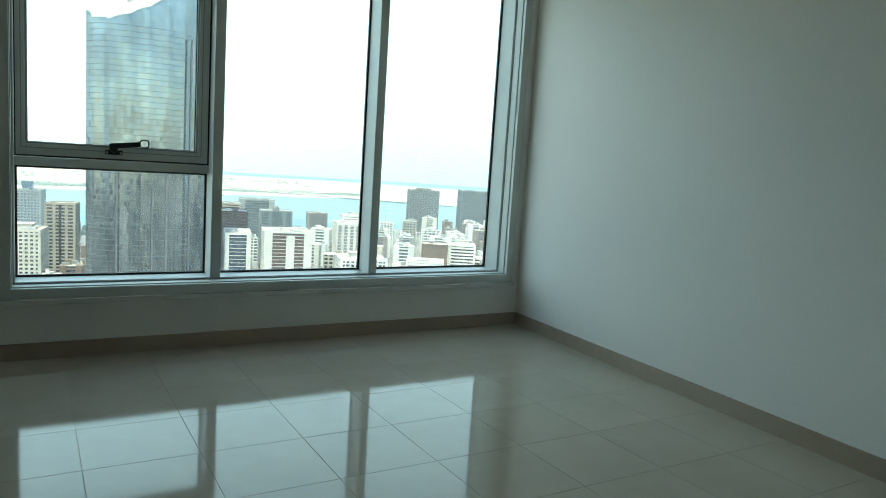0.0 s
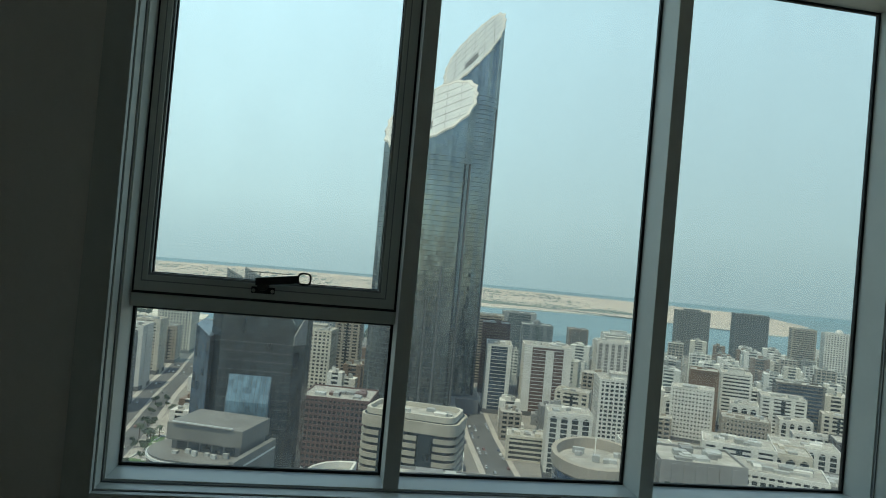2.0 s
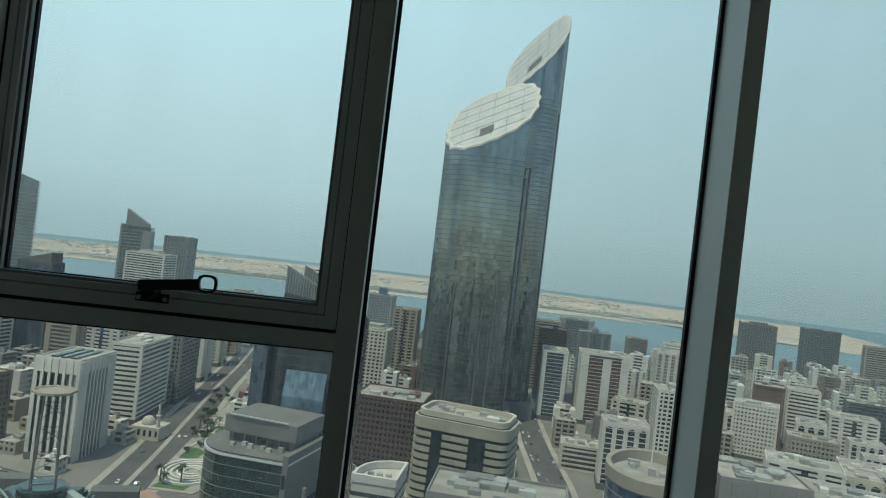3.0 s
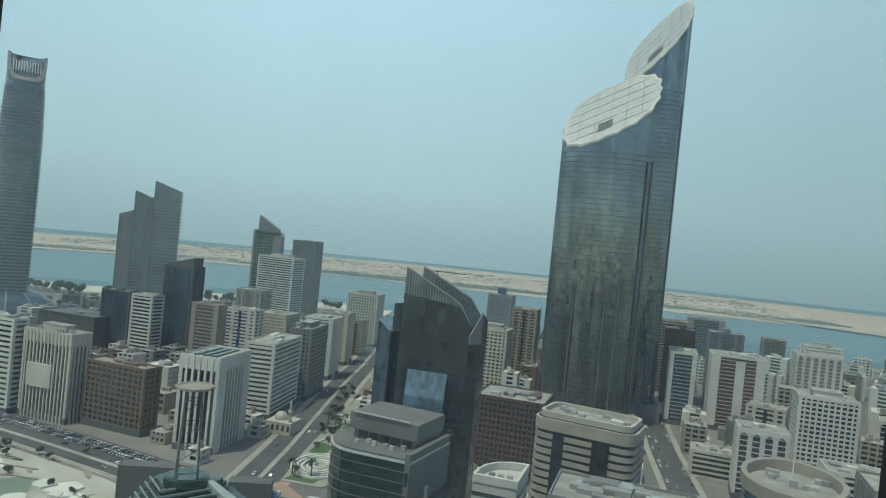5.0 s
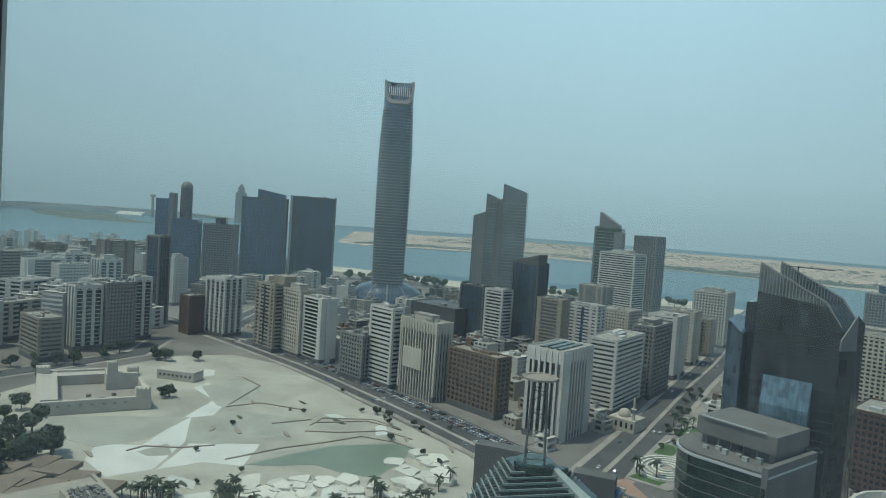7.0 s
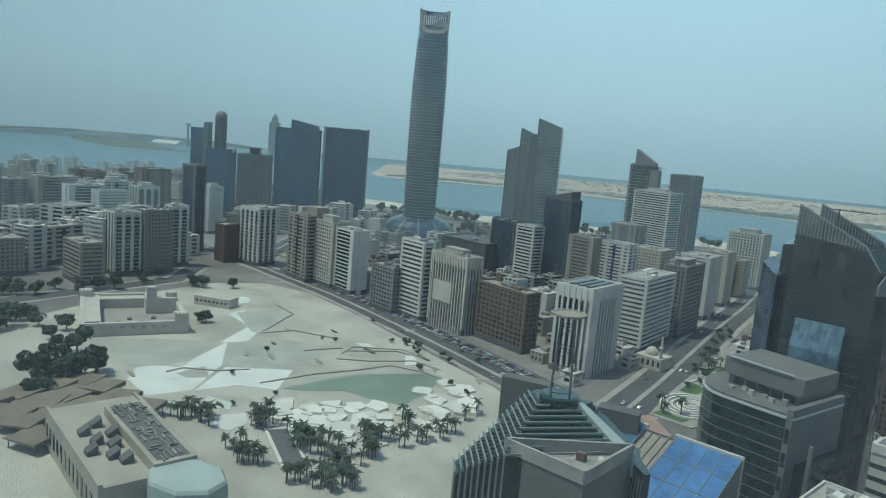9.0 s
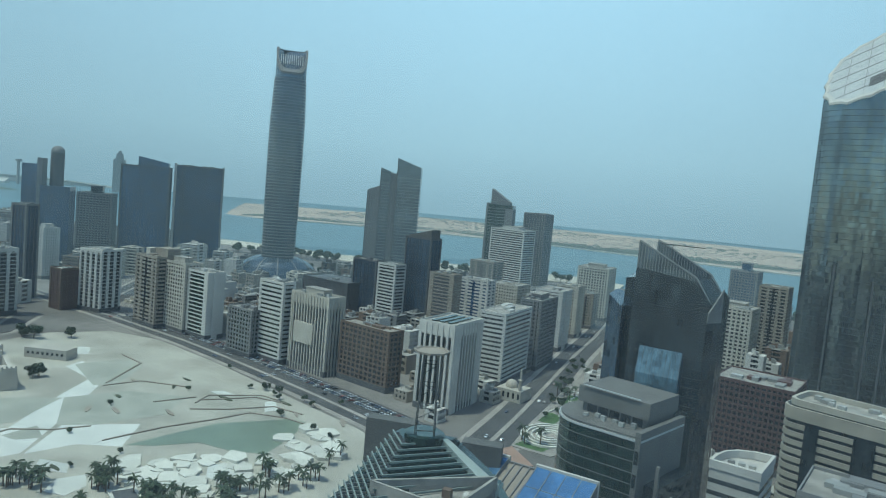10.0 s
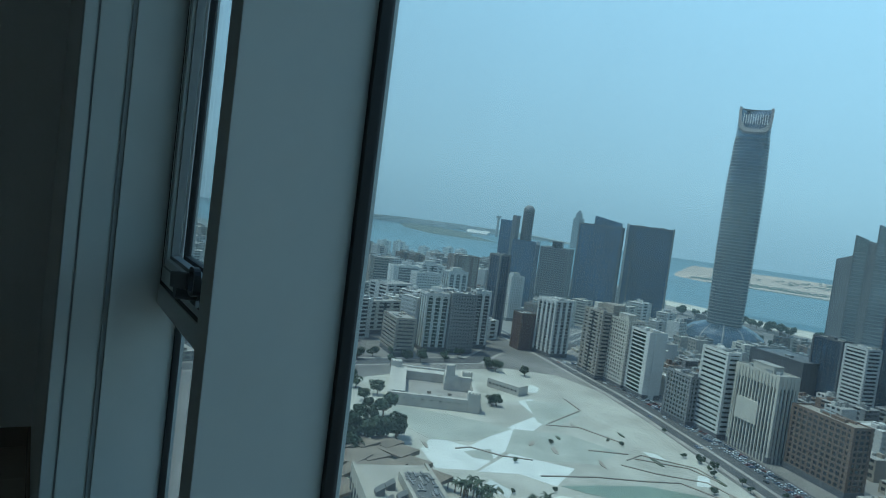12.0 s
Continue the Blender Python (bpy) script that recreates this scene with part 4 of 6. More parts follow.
def slant_tower(label, x, y, yaw, rx, ry, z_mid, ax, ay, fins):
    """Fluted glass tower cut off by a slanting roof with a pale panelled roof sheet."""
    ALL.append((x, y, max(rx, ry)))
    root = thing("glass_tower", label, "building", pose(x, y, GROUND, 0, 0, yaw), "twin glass towers")
    plan = fluted_plan(rx, ry, 18, .05, 144)
    top = lambda px, py, dz=0.0: z_mid + ax * px + ay * py + dz
    part("shaft", loft([[(px, py, 0) for px, py in plan], [(px, py, top(px, py)) for px, py in plan]]), M_GTOWER, root)
    low = min(top(px, py) for px, py in plan)
    for k in range(1, int(low / 4.5)):
        z = k * 4.5
        part("floor_line", loft([[(px * f, py * f, z + dz) for px, py in plan[::2]] for f, dz in ((1.0, 0), (1.003, 0), (1.003, .3), (1.0, .3))], False), M_DGREY, root)
    part("coping", loft([[(px * s, py * s, top(px * s, py * s, dz)) for px, py in plan] for s, dz in ((1.0, -1), (1.025, -.8), (1.025, 1.2), (.96, 1.2), (.95, .4))], False), M_WHITE, root, "pale metal coping round the roof")
    part("roof_sheet", loft([[(px * .95, py * .95, top(px * .95, py * .95, .2)) for px, py in plan], [(px * .95, py * .95, top(px * .95, py * .95, .6)) for px, py in plan]]), M_ROOFPALE, root, "pale panelled roof sheet")
    for k in range(-2, 3):
        u = k / 3.0
        for axis in (0, 1):
            half = .9 * (1 - abs(u) ** 2.6) ** (1 / 2.6)
            b = bmesh.new()
            pts = []
            for s in (-1, 1):
                for o in (-.16, .16):
                    px, py = ((u * rx * .95 + o, s * half * ry) if axis == 0 else (s * half * rx, u * ry * .95 + o))
                    pts.append((px, py, top(px, py, .62 + .05 * axis)))
            lowv = [b.verts.new(p) for p in (pts[0], pts[1], pts[3], pts[2])]
            upv = [b.verts.new((p[0], p[1], p[2] + .2)) for p in (pts[0], pts[1], pts[3], pts[2])]
            b.faces.new(upv); b.faces.new(lowv[::-1])
            for i in range(4):
                b.faces.new((lowv[i], lowv[(i + 1) % 4], upv[(i + 1) % 4], upv[i]))
            bmesh.ops.recalc_face_normals(b, faces=b.faces)
            part("roof_joint", b, M_STONE, root)
    px, py = -rx * .12, -ry * .55
    h0 = [(px - 5, py - 4), (px + 7, py - 4), (px + 7, py + 4), (px - 5, py + 4)]
    part("roof_hatch", prism(h0, low, 0, [top(a, c, .9) for a, c in h0]), M_DGREY, root, "dark open roof hatch")
    for a, zt, n in fins:
        ca, sa = math.cos(radians(a)), math.sin(radians(a))
        r = (abs(ca) ** 2.6 + abs(sa) ** 2.6) ** (-1 / 2.6)
        part("dark_slot", box(rx * r * ca - .7, ry * r * sa - .5, 0, rx * r * ca + .7, ry * r * sa + .5, zt), M_DGREY, root, "dark recessed strip")
    for k, (pw, ph) in enumerate(((1.12, 14),)):
        part("podium", box(-rx * pw, -ry * pw - 6, 0, rx * pw, ry * pw, ph), M_GREY, root)
    return root


slant_tower("fluted silver glass tower with a slanting pale roof", 80, 640, -9, 41, 27, 145 + 136, .50, 1.06, ((248, 120, 0), (285, 110, 0), (300, 140, 0), (338, 235, 0)))
slant_tower("taller fluted glass tower with a steep pale roof", 126, 700, -9, 29, 27, 145 + 219, 1.1, 1.0, ((330, 300, 0),))

# tall tower with a slanted open crown on a domed hall
LX, LY, LH = -652, 867, 300
ALL.append((LX, LY, 70))
lm = thing("landmark_tower", "tall slender banded glass tower with a slanted open crown", "building", pose(LX, LY, GROUND, 0, 0, 38))


def soft_square(h, n=48, p=3.4):
    out = []
    for k in range(n):
        a = 2 * math.pi * k / n
        r = (abs(math.cos(a)) ** p + abs(math.sin(a)) ** p) ** (-1 / p)
        out.append((h * r * math.cos(a), h * r * math.sin(a)))
    return out


def lm_half(z):
    return 23.5 + 2.2 * math.sin(math.pi * min(1, z / 330)) - max(0, z - 230) * .025


part("shaft", loft([[(x, y, z) for x, y in soft_square(lm_half(z))] for z in (0, 60, 120, 180, 230, 270, LH)]), M_GGREY, lm)
for k in range(1, 66):
    z = k * 4.5
    part("floor_band", loft([[(x, y, z) for x, y in soft_square(lm_half(z) + .5, 32)], [(x, y, z + 1.5) for x, y in soft_square(lm_half(z) + .5, 32)]]), M_GREY, lm)
hc = lm_half(LH)
crown = soft_square(hc, 48)
slope = lambda x, y: LH + 38 - max(0.0, (-y - 2) * 1.9)
part("crown", loft([[(x, y, LH) for x, y in crown], [(x, y, max(LH + .5, slope(x, y))) for x, y in crown]]), M_GGREY, lm)
part("crown_rim", loft([[(x * s, y * s, max(LH + .5, slope(x * s, y * s)) + dz) for x, y in crown] for s, dz in ((1.02, -1), (1.02, 2.2), (.86, 2.2), (.86, .2))], False), M_GREY, lm, "pale crown frame")
for k in range(-5, 6):
    b = box(-.5, -13, -.4, .5, 13, .9)
    b.transform(Matrix.Translation((k * 3.1, -11.5, LH + 21.5)) @ Matrix.Rotation(math.atan(1.9), 4, 'X') @ Matrix.Diagonal((1, .62, 1, 1)))
    part("crown_slat", b, M_WHITE, lm)
b = bmesh.new()
bmesh.ops.create_uvsphere(b, u_segments=32, v_segments=12, radius=1)
b.transform(Matrix.Diagonal((62, 50, 34, 1)))
bmesh.ops.delete(b, geom=[v for v in b.verts if v.co.z < -1], context='VERTS')
part("domed_hall", b, M_GNAVY, lm, "low glazed dome round the foot")
for k in range(12):
    a = 2 * math.pi * k / 12
    b = bmesh.new()
    row = []
    for j in range(9):
        e = j * math.pi / 18
        for o in (-.02, .02):
            row.append(b.verts.new((62.6 * math.cos(e) * math.cos(a + o), 50.6 * math.cos(e) * math.sin(a + o), 34.6 * math.sin(e))))
    for j in range(8):
        b.faces.new(row[2 * j:2 * j + 2] + row[2 * j + 2:2 * j + 4][::-1])
    part("dome_rib", b, M_GREY, lm)

# three joined slabs with raking tops by the shore
ALL.append((-547, 1011, 60))
tri = thing("slab_tower", "three joined grey slabs with raking tops", "building", pose(-541, 1013, GROUND, 0, 0, 22))
for x0, x1, yo, zl, zr, bands in ((-42, -22, 8, 143, 151, False), (-22, -5, 3, 180, 174, True), (-5, 5, 1, 172, 172, False), (5, 43, -4, 197, 184, True)):
    part("slab", prism([(x0, yo - 15), (x1, yo - 15), (x1, yo + 15), (x0, yo + 15)], 0, 0, [zl, zr, zr, zl]), M_GGREY if bands else M_GREY, tri)
    part("edge_fin", box(x0 - .3, yo - 15.6, 0, x0 + .9, yo + 15.6, zl - .5), M_STONE, tri)
    if bands:
        for k in range(1, int((min(zl, zr) - 10) / 5)):
            piece("floor_band", M_GREY, tri, (x0 + x1) / 2, yo, k * 5.0, x1 - x0 + .4, 30.4, 1.2)
    else:
        for k in range(1, 5):
            piece("joint", M_STONE, tri, x0 + (x1 - x0) * k / 5, yo, 0, .5, 30.3, min(zl, zr) - 2)

# tower with a raked glass crown, and the black pair
ALL.append((-400, 1132, 40))
cn = thing("crown_tower", "blue green glass tower with a raked pale crown", "building", pose(-400, 1132, GROUND, 0, 0, 10))
part("shaft", box(-18, -18, 0, 26, 18, 137), M_GTEAL, cn)
part("side_bay", box(14, -19, 0, 27, 17, 130), M_GREY, cn)
part("crown", prism([(-12, -14), (20, -14), (20, 14), (-12, 14)], 137, 0, [163, 142, 142, 163]), M_GREY, cn, "raked pale crown")
for k in range(1, 27):
    piece("floor_band", M_GREY, cn, 0, 0, k * 5.0, 44.6, 36.6, 1.0).location.x = 4
piece("edge_wall", M_GREY, cn, -17, 0, 0, 3, 37.5, 139)
ALL.append((-836, 640, 40))
bp = thing("office_tower", "black and grey office towers joined round a round stair shaft", "building", pose(-823, 615, GROUND, 0, 0, 40))
part("low_tower", box(-8, -16, 0, 26, 16, 112), M_GBLUE, bp)
part("tall_tower", box(-30, -12, 0, -12, 16, 138), M_GBLUE, bp)
b = bmesh.new()
bmesh.ops.create_cone(b, cap_ends=True, segments=24, radius1=8, radius2=8, depth=156, matrix=Matrix.Translation((6, 4, 78)))
part("stair_shaft", b, M_DGREY, bp)
b = bmesh.new()
bmesh.ops.create_uvsphere(b, u_segments=20, v_segments=10, radius=8.2)
bmesh.ops.translate(b, verts=b.verts, vec=(6, 4, 155))
part("shaft_dome", b, M_GREY, bp)
part("white_spine", box(-13, -13, 0, -7, 10, 146), M_GREY, bp)
t = thing("roof_screen", "dark glazed roof screen on the broad blue tower", "roof screen", pose(-800, 752, GROUND + 148, 0, 0, 40))
part("screen", prism([(-14, -12), (26, -12), (26, 10), (-14, 10)], -.5, 0, [13, 6, 6, 13]), M_GBLUE, t)
t = thing("corner_strip", "pale vertical corner strips on the dark glass tower", "cladding strip", pose(-780, 831, GROUND, 0, 0, 40))
part("strip", box(-36.0, -15.2, 0, -32.5, -11, 156), M_WHITE, t)
part("strip", box(33, -15.2, 0, 35.0, -10, 156), M_GREY, t)
part("strip", box(-25, -14.9, 0, -23.5, -13.6, 150), M_STONE, t)

# dark faceted glass tower with its drum-fronted wing
ALL.append((-34, 330, 40)); ALL.append((-40, 272, 32))
dk = thing("faceted_tower", "dark faceted glass tower with raking top and blade fin", "building", pose(-36, 322, GROUND, 0, 0, -8))
def extrude_y(profile, y0, y1):
    """A solid with the given outline in x and z, from y0 to y1."""
    b = bmesh.new()
    fr = [b.verts.new((x, y0, z)) for x, z in profile]
    bk = [b.verts.new((x, y1, z)) for x, z in profile]
    b.faces.new(fr); b.faces.new(bk[::-1])
    for i in range(len(profile)):
        j = (i + 1) % len(profile)
        b.faces.new((fr[i], bk[i], bk[j], fr[j]))
    bmesh.ops.recalc_face_normals(b, faces=b.faces)
    return b


part("shaft", extrude_y([(-5, 0), (26, 0), (26, 112.5), (20.5, 120), (-5, 123)], -16, 14), M_GDARK, dk)
part("left_wing", prism([(-19.5, -4), (-10, -14), (-10, 10), (-19.5, 8)], 0, 0, [108.5, 104.5, 107, 110]), M_GNAVY, dk, "dark blue glass wing")
part("left_shoulder", prism([(-12, -6), (-5.1, -13), (-5.1, 13), (-12, 11)], 0, 0, [117, 118.5, 121, 119.5]), M_GDARK, dk)
part("blade_fin", prism([(26.1, -16), (30, -9), (30, 6), (26.4, 10)], 0, 0, [107.5, 117.5, 113, 108]), M_GDARK, dk, "dark blade fin")
part("blade_edge", prism([(26.0, -16.4), (26.5, -16.4), (30.2, -9.2), (29.7, -9.2)], 104, 0, [108, 108, 118, 118]), M_GREY, dk)
# open glazed screen that rakes down along the top
for y in (-15.8, 13.4):
    for k in range(25):
        x = -4.6 + k * 1.25
        zt = 134.6 - .52 * (x + 5) if x < 20 else 121.6 - 1.45 * (x - 20)
        zb = 122.8 - .12 * (x + 5) if x < 20 else 119.5 - 1.4 * (x - 20.5)
        piece("screen_bar", M_GREY, dk, x, y, zb - .5, .34, .2, max(.8, zt - zb + .5))
    part("screen_rail", extrude_y([(-5, 134.4), (20, 121.4), (26, 112.7), (26, 113.2), (20.2, 122), (-5, 135)], y - .2, y + .2), M_UNIT, dk)
    part("screen_glass", extrude_y([(-5, 122.9), (20.5, 119.9), (20, 121.3), (-5, 134.3)], y - .03, y + .03), M_GGREY, dk, "grey glass screen")
part("blue_slope", prism([(0, -19), (18, -19), (18, -16.1), (0, -16.1)], 60, 0, [79, 79, 90, 90]), M_PALEGL, dk, "sloping pale blue glass panel")
for k in range(10):
    u = .2 + k * 1.95
    part("panel_bar", prism([(u - .07, -19.05), (u + .07, -19.05), (u + .07, -16.12), (u - .07, -16.12)], 60, 0, [79.15, 79.15, 90.15, 90.15]), M_DGREY, dk)
part("low_block", box(-20, -24, 0, 26, -16.3, 66), M_GDARK, dk)
for k in range(1, 28):
    piece("floor_line", M_DGREY, dk, 10.5, -1, k * 4.0, 31.2, 30.2, .14)
part("crane_arm", box(0, -1, 133.3, 19, -.6, 133.65), M_DARK, dk, "long thin roof crane arm")
part("crane_mast", box(5.2, -1, 120, 5.6, -.6, 134), M_DARK, dk)
drum = thing("drum_building", "green glass office wing with a rounded corner and stepped roof", "building", pose(-36, 258, GROUND + 0, 0, 0, -19))


def drum_plan(s=1.0):
    pts = [(17.5, -15), (17.5, 18), (-20, 18)]
    pts += [(-8 + 16 * math.cos(a), 0 + 17 * math.sin(a)) for a in [radians(130 + 14 * k) for k in range(11)]]
    return [(x * s * .92, y * s) for x, y in pts]


part("shaft", prism(drum_plan(), 0, 69.5), M_GTEAL, drum)
for k in range(1, 18):
    part("floor_line", prism(drum_plan(1.008), k * 3.9, k * 3.9 + .25), M_TERRST, drum)
part("roof_rim", prism(drum_plan(1.02), 69.5, 70.3), M_ROOFPALE, drum)
part("terrace", prism(drum_plan(.93), 70.7, 70.9), M_ROOF, drum)
part("upper_block", box(-13.5, -4, 70.8, 12.6, 17, 75, .3), M_TERRST, drum)
part("upper_screen", box(-15.2, -5.2, 74.4, 13.6, 18, 80.6, .4), M_TERRST, drum)
for k in range(5):
    piece("upper_window", M_GLASS, drum, -9.5 + k * 4.6, -4.1, 71.4, 3.8, .4, 3)
part("side_wall", box(14.4, -15.6, 0, 16.4, 18.5, 73), M_TERRST, drum)
for k in range(8):
    piece("wall_slot", M_GLASS, drum, 15.4, -15.8, 6 + k * 8, 1.2, .5, 4.5)

for k in range(6):
    piece("terrace_unit", M_UNIT, drum, -9 + k * 3.6, -9 + 2.2 * (k % 2), 70.8, 1.8, 1.4, 1.2 + .4 * (k % 3))
for k in range(8):
    piece("rail_post", M_UNIT, drum, -12.6 + k * 3.2, -5.7, 80.5, .2, .2, .6)
part("side_wing", box(16.6, -10, 0, 21.5, 18, 54), M_GDARK, drum, "recessed dark glass wing")
part("wing_edge", box(20.6, -11, 0, 21.8, -9.8, 62), M_TERRST, drum)
part("terrace_rail", prism(drum_plan(.99), 70.7, 71.0), M_TERRST, drum)
part("screen_rail", box(-13, -5.9, 80.9, 10, -5.5, 81.3), M_ROOFPALE, drum)

# green louvred roof with a lattice mast, and the triangular wall before it
ALL.append((-84, 190, 34))
gp = thing("louvred_building", "dark green glass building with stepped louvres on its sloping roof", "building", pose(-82, 192, GROUND, 0, 0, 20))


def beam(p, q, wide, low, high):
    """A level bar from p to q."""
    d = Vector((q[0] - p[0], q[1] - p[1], 0))
    bb = box(0, -wide / 2, low, d.length, wide / 2, high)
    bb.transform(Matrix.Translation((p[0], p[1], 0)) @ Matrix.Rotation(math.atan2(d.y, d.x), 4, 'Z'))
    return bb


for k in range(17):
    z = 72 - .8 * k
    far = (-12.2 - .95 * k, 3.8 - 1.9 * k)
    right = (3.6 + 1.73 * min(k, 9), -1.6 - 1.7 * min(k, 9))
    near = (-7.9 - .61 * k, -7.7 - 2.93 * k) if k < 8 else (-12.5 - 1.6 * (k - 8), -31.8 - .21 * (k - 8))
    foot = [far, near] + ([(-12.5, -31.8)] if k > 8 else []) + [right, (8 + k, 6), (-10, 9)]
    part("tread", prism(foot, 0 if k == 16 else z - 2.2, z - 1.1), M_GTEAL, gp)
    part("louvre", beam(far, near, .45, z - .55, z), M_LOUVRE, gp, "grey green metal louvre blade")
    for f in range(1, 7):
        u = f / 7
        bx, by = far[0] + (near[0] - far[0]) * u, far[1] + (near[1] - far[1]) * u
        if k < 15:
            part("bracket", beam((bx, by), (bx + 1.7, by + .5), .18, z - .9, z - .25), M_GREY, gp)
    if k < 9:
        part("louvre", beam(near, right, .5, z - .55, z), M_LOUVRE, gp, "grey green metal louvre blade")
    if k >= 8:
        part("wall_fin", beam((near[0], near[1] - .7), (near[0], near[1] + .6), .5, 0, z - .3), M_GREY, gp)
part("hip_sheet", prism([(3.6, -1.6), (17.6, -15.4), (21.6, -13.2), (5.2, .2)], 58, 0, [72.6, 65.6, 65.2, 72.4]), M_PALEROOF, gp, "pale green metal hip sheet")
part("side_wall", prism([(19, -8), (24.4, -19.6), (26, -18.5), (22, -4)], 0, 62), M_GTEAL, gp)
for k in range(7):
    piece("wall_fin", M_GREY, gp, 19.6 + .75 * k, -9 - 1.6 * k, 0, .5, .5, 62.6 - .5 * k)
part("mast_base", loft([[(-2 + r * math.cos(a), r * math.sin(a), z) for a in [2 * math.pi * k / 20 for k in range(20)]] for r, z in ((6.2, 71.5), (6.2, 73.5), (5.2, 74))]), M_GTEAL, gp, "round green mast base")
for a in range(4):
    ca, sa = math.cos(math.pi / 4 + a * math.pi / 2), math.sin(math.pi / 4 + a * math.pi / 2)
    b = bmesh.new()
    for z0, z1, r0, r1 in ((73, 98, 4.2, 3.0),):
        vs = [b.verts.new((-2 + r * ca + dx, r * sa + dy, z)) for r, z in ((r0, z0), (r1, z1)) for dx, dy in ((-.17, -.17), (.17, -.17), (.17, .17), (-.17, .17))]
        for i in range(4):
            b.faces.new((vs[i], vs[(i + 1) % 4], vs[4 + (i + 1) % 4], vs[4 + i]))
    part("mast_leg", b, M_STONE, gp)
for k in range(7):
    z, r = 75 + k * 3.4, 4.1 - k * .16
    for a in range(4):
        a0, a1 = math.pi / 4 + a * math.pi / 2, math.pi / 4 + (a + 1) * math.pi / 2
        p0, p1 = Vector((-2 + r * math.cos(a0), r * math.sin(a0), z)), Vector((-2 + r * math.cos(a1), r * math.sin(a1), z + (3.2 if (k + a) % 2 else -.0)))
        d = p1 - p0
        bb = box(0, -.09, -.09, d.length, .09, .09)
        bb.transform(Matrix.Translation(p0) @ d.to_track_quat('X', 'Z').to_matrix().to_4x4())
        part("mast_brace", bb, M_STONE, gp)
part("mast_platform", loft([[(-2 + r * math.cos(a), r * math.sin(a), z) for a in [2 * math.pi * k / 8 for k in range(8)]] for r, z in ((4.4, 98.3), (5.6, 98.7), (5.6, 99.3), (4.9, 99.3), (4.7, 98.9))]), M_TAN, gp, "cream ring platform")
tw = thing("triangular_block", "grey triangular wall block with a sunken roof yard", "building", pose(-62, 162, GROUND, 0, 0, 0))
TRI = [(-23.5, .2), (1.4, -2.6), (4.4, 23.4)]
part("wall", prism(TRI, 0, 64.5), M_TERRST, tw)
for p, q in zip(TRI, TRI[1:] + TRI[:1]):
    part("parapet", beam(p, q, .7, 64.4, 68), M_ROOF, tw)
    part("coping", beam(p, q, .8, 68.0, 68.2), M_ROOF, tw, "pale coping")
part("yard", prism([(x * .9 - .6, y * .9 + .7) for x, y in TRI], 64.4, 64.6), M_ROOF, tw)
b = bmesh.new()
bmesh.ops.create_cone(b, cap_ends=True, segments=18, radius1=1.1, radius2=.2, depth=.5, matrix=Matrix.Translation((.5, 10, 66.4)) @ Matrix.Rotation(radians(70), 4, 'X'))
part("dish", b, M_WHITE, tw, "white satellite dish")
piece("roof_hut", M_BROWN, tw, -5, 10, 64.5, 2.4, 2, 2.4)
for k in range(4):
    piece("roof_clutter", M_UNIT, tw, -4 + 1.7 * k, 2.5 + 1.1 * k, 64.5, 1.2, .7, .6 + .2 * (k % 2))
gap = thing("gate_block", "grey rear blocks behind the louvred roof", "building", pose(-96, 216, GROUND, 0, 0, 12))
part("left_wall", box(-22, 6, 0, -4, 12, 64), M_STONE, gap)
part("right_wall", box(14, 2, 0, 28, 8, 62), M_STONE, gap)

# sloping blue rooflight halls
ALL.append((-62, 240, 26))
sk = thing("skylight_hall", "hall with sloping bright blue glass roofs", "building", pose(-56, 228, GROUND, 0, 0, -6))
part("hall", box(-4, -30, 0, 20, 0, 44), M_TAN, sk)
part("hall_wing", box(-20, -18, 0, -4.2, 0, 44), M_TAN, sk)
for x0, x1, n in ((-20, -12, 2), (-1.3, 20, 4)):
    rl = part("rooflight", prism([(x0 - 1, -30), (x1, -30), (x1, 0), (x0, 0)], 43, 0, [47, 47, 57, 57]), M_SKYL, sk, "bright blue glass roof")
    for k in range(n + 1):
        u = x0 + (x1 - x0) * k / n
        part("glazing_bar", prism([(u - .12, -30.1), (u + .12, -30.1), (u + .12, 0), (u - .12, 0)], 44, 0, [47.2, 47.2, 57.2, 57.2]), M_GREY, rl)
    for k in (1, 2):
        part("glazing_bar", prism([(x0, -10 * k - .12), (x1, -10 * k - .12), (x1, -10 * k + .12), (x0, -10 * k + .12)], 44, 57.15 - 3.33 * k), M_GREY, rl)
    part("ridge", box(x0 - .4, .1, 43, x1 + .4, 1.2, 57.8), M_WHITE, sk)
part("middle_roof", prism([(-12, -30), (-1.3, -30), (-1.3, 0), (-12, 0)], 43, 0, [46, 46, 55.5, 55.5]), M_TAN, sk)
part("middle_ridge", box(-11.6, .1, 43, -1.7, .9, 56.2), M_GREY, sk)
for u in (-9.5, -6.6, -3.8):
    part("roof_rib", prism([(u - .2, -30), (u + .2, -30), (u + .2, 0), (u - .2, 0)], 44, 0, [46.6, 46.6, 56.1, 56.1]), M_GREY, sk)

# rounded white block with balcony bands, and the roofs just below it
ALL.append((55, 372, 42)); ALL.append((42, 240, 30)); ALL.append((8, 278, 18))
rb = thing("rounded_block", "cream white block with rounded corners and balcony bands", "building", pose(54, 384, GROUND, 0, 0, -22))


def round_rect(w, d, r, n=6):
    out = []
    for cx, cy, a0 in ((w - r, d - r, 0), (-w + r, d - r, 90), (-w + r, -d + r, 180), (w - r, -d + r, 270)):
        out += [(cx + r * math.cos(radians(a0 + 90 * k / n)), cy + r * math.sin(radians(a0 + 90 * k / n))) for k in range(n + 1)]
    return out


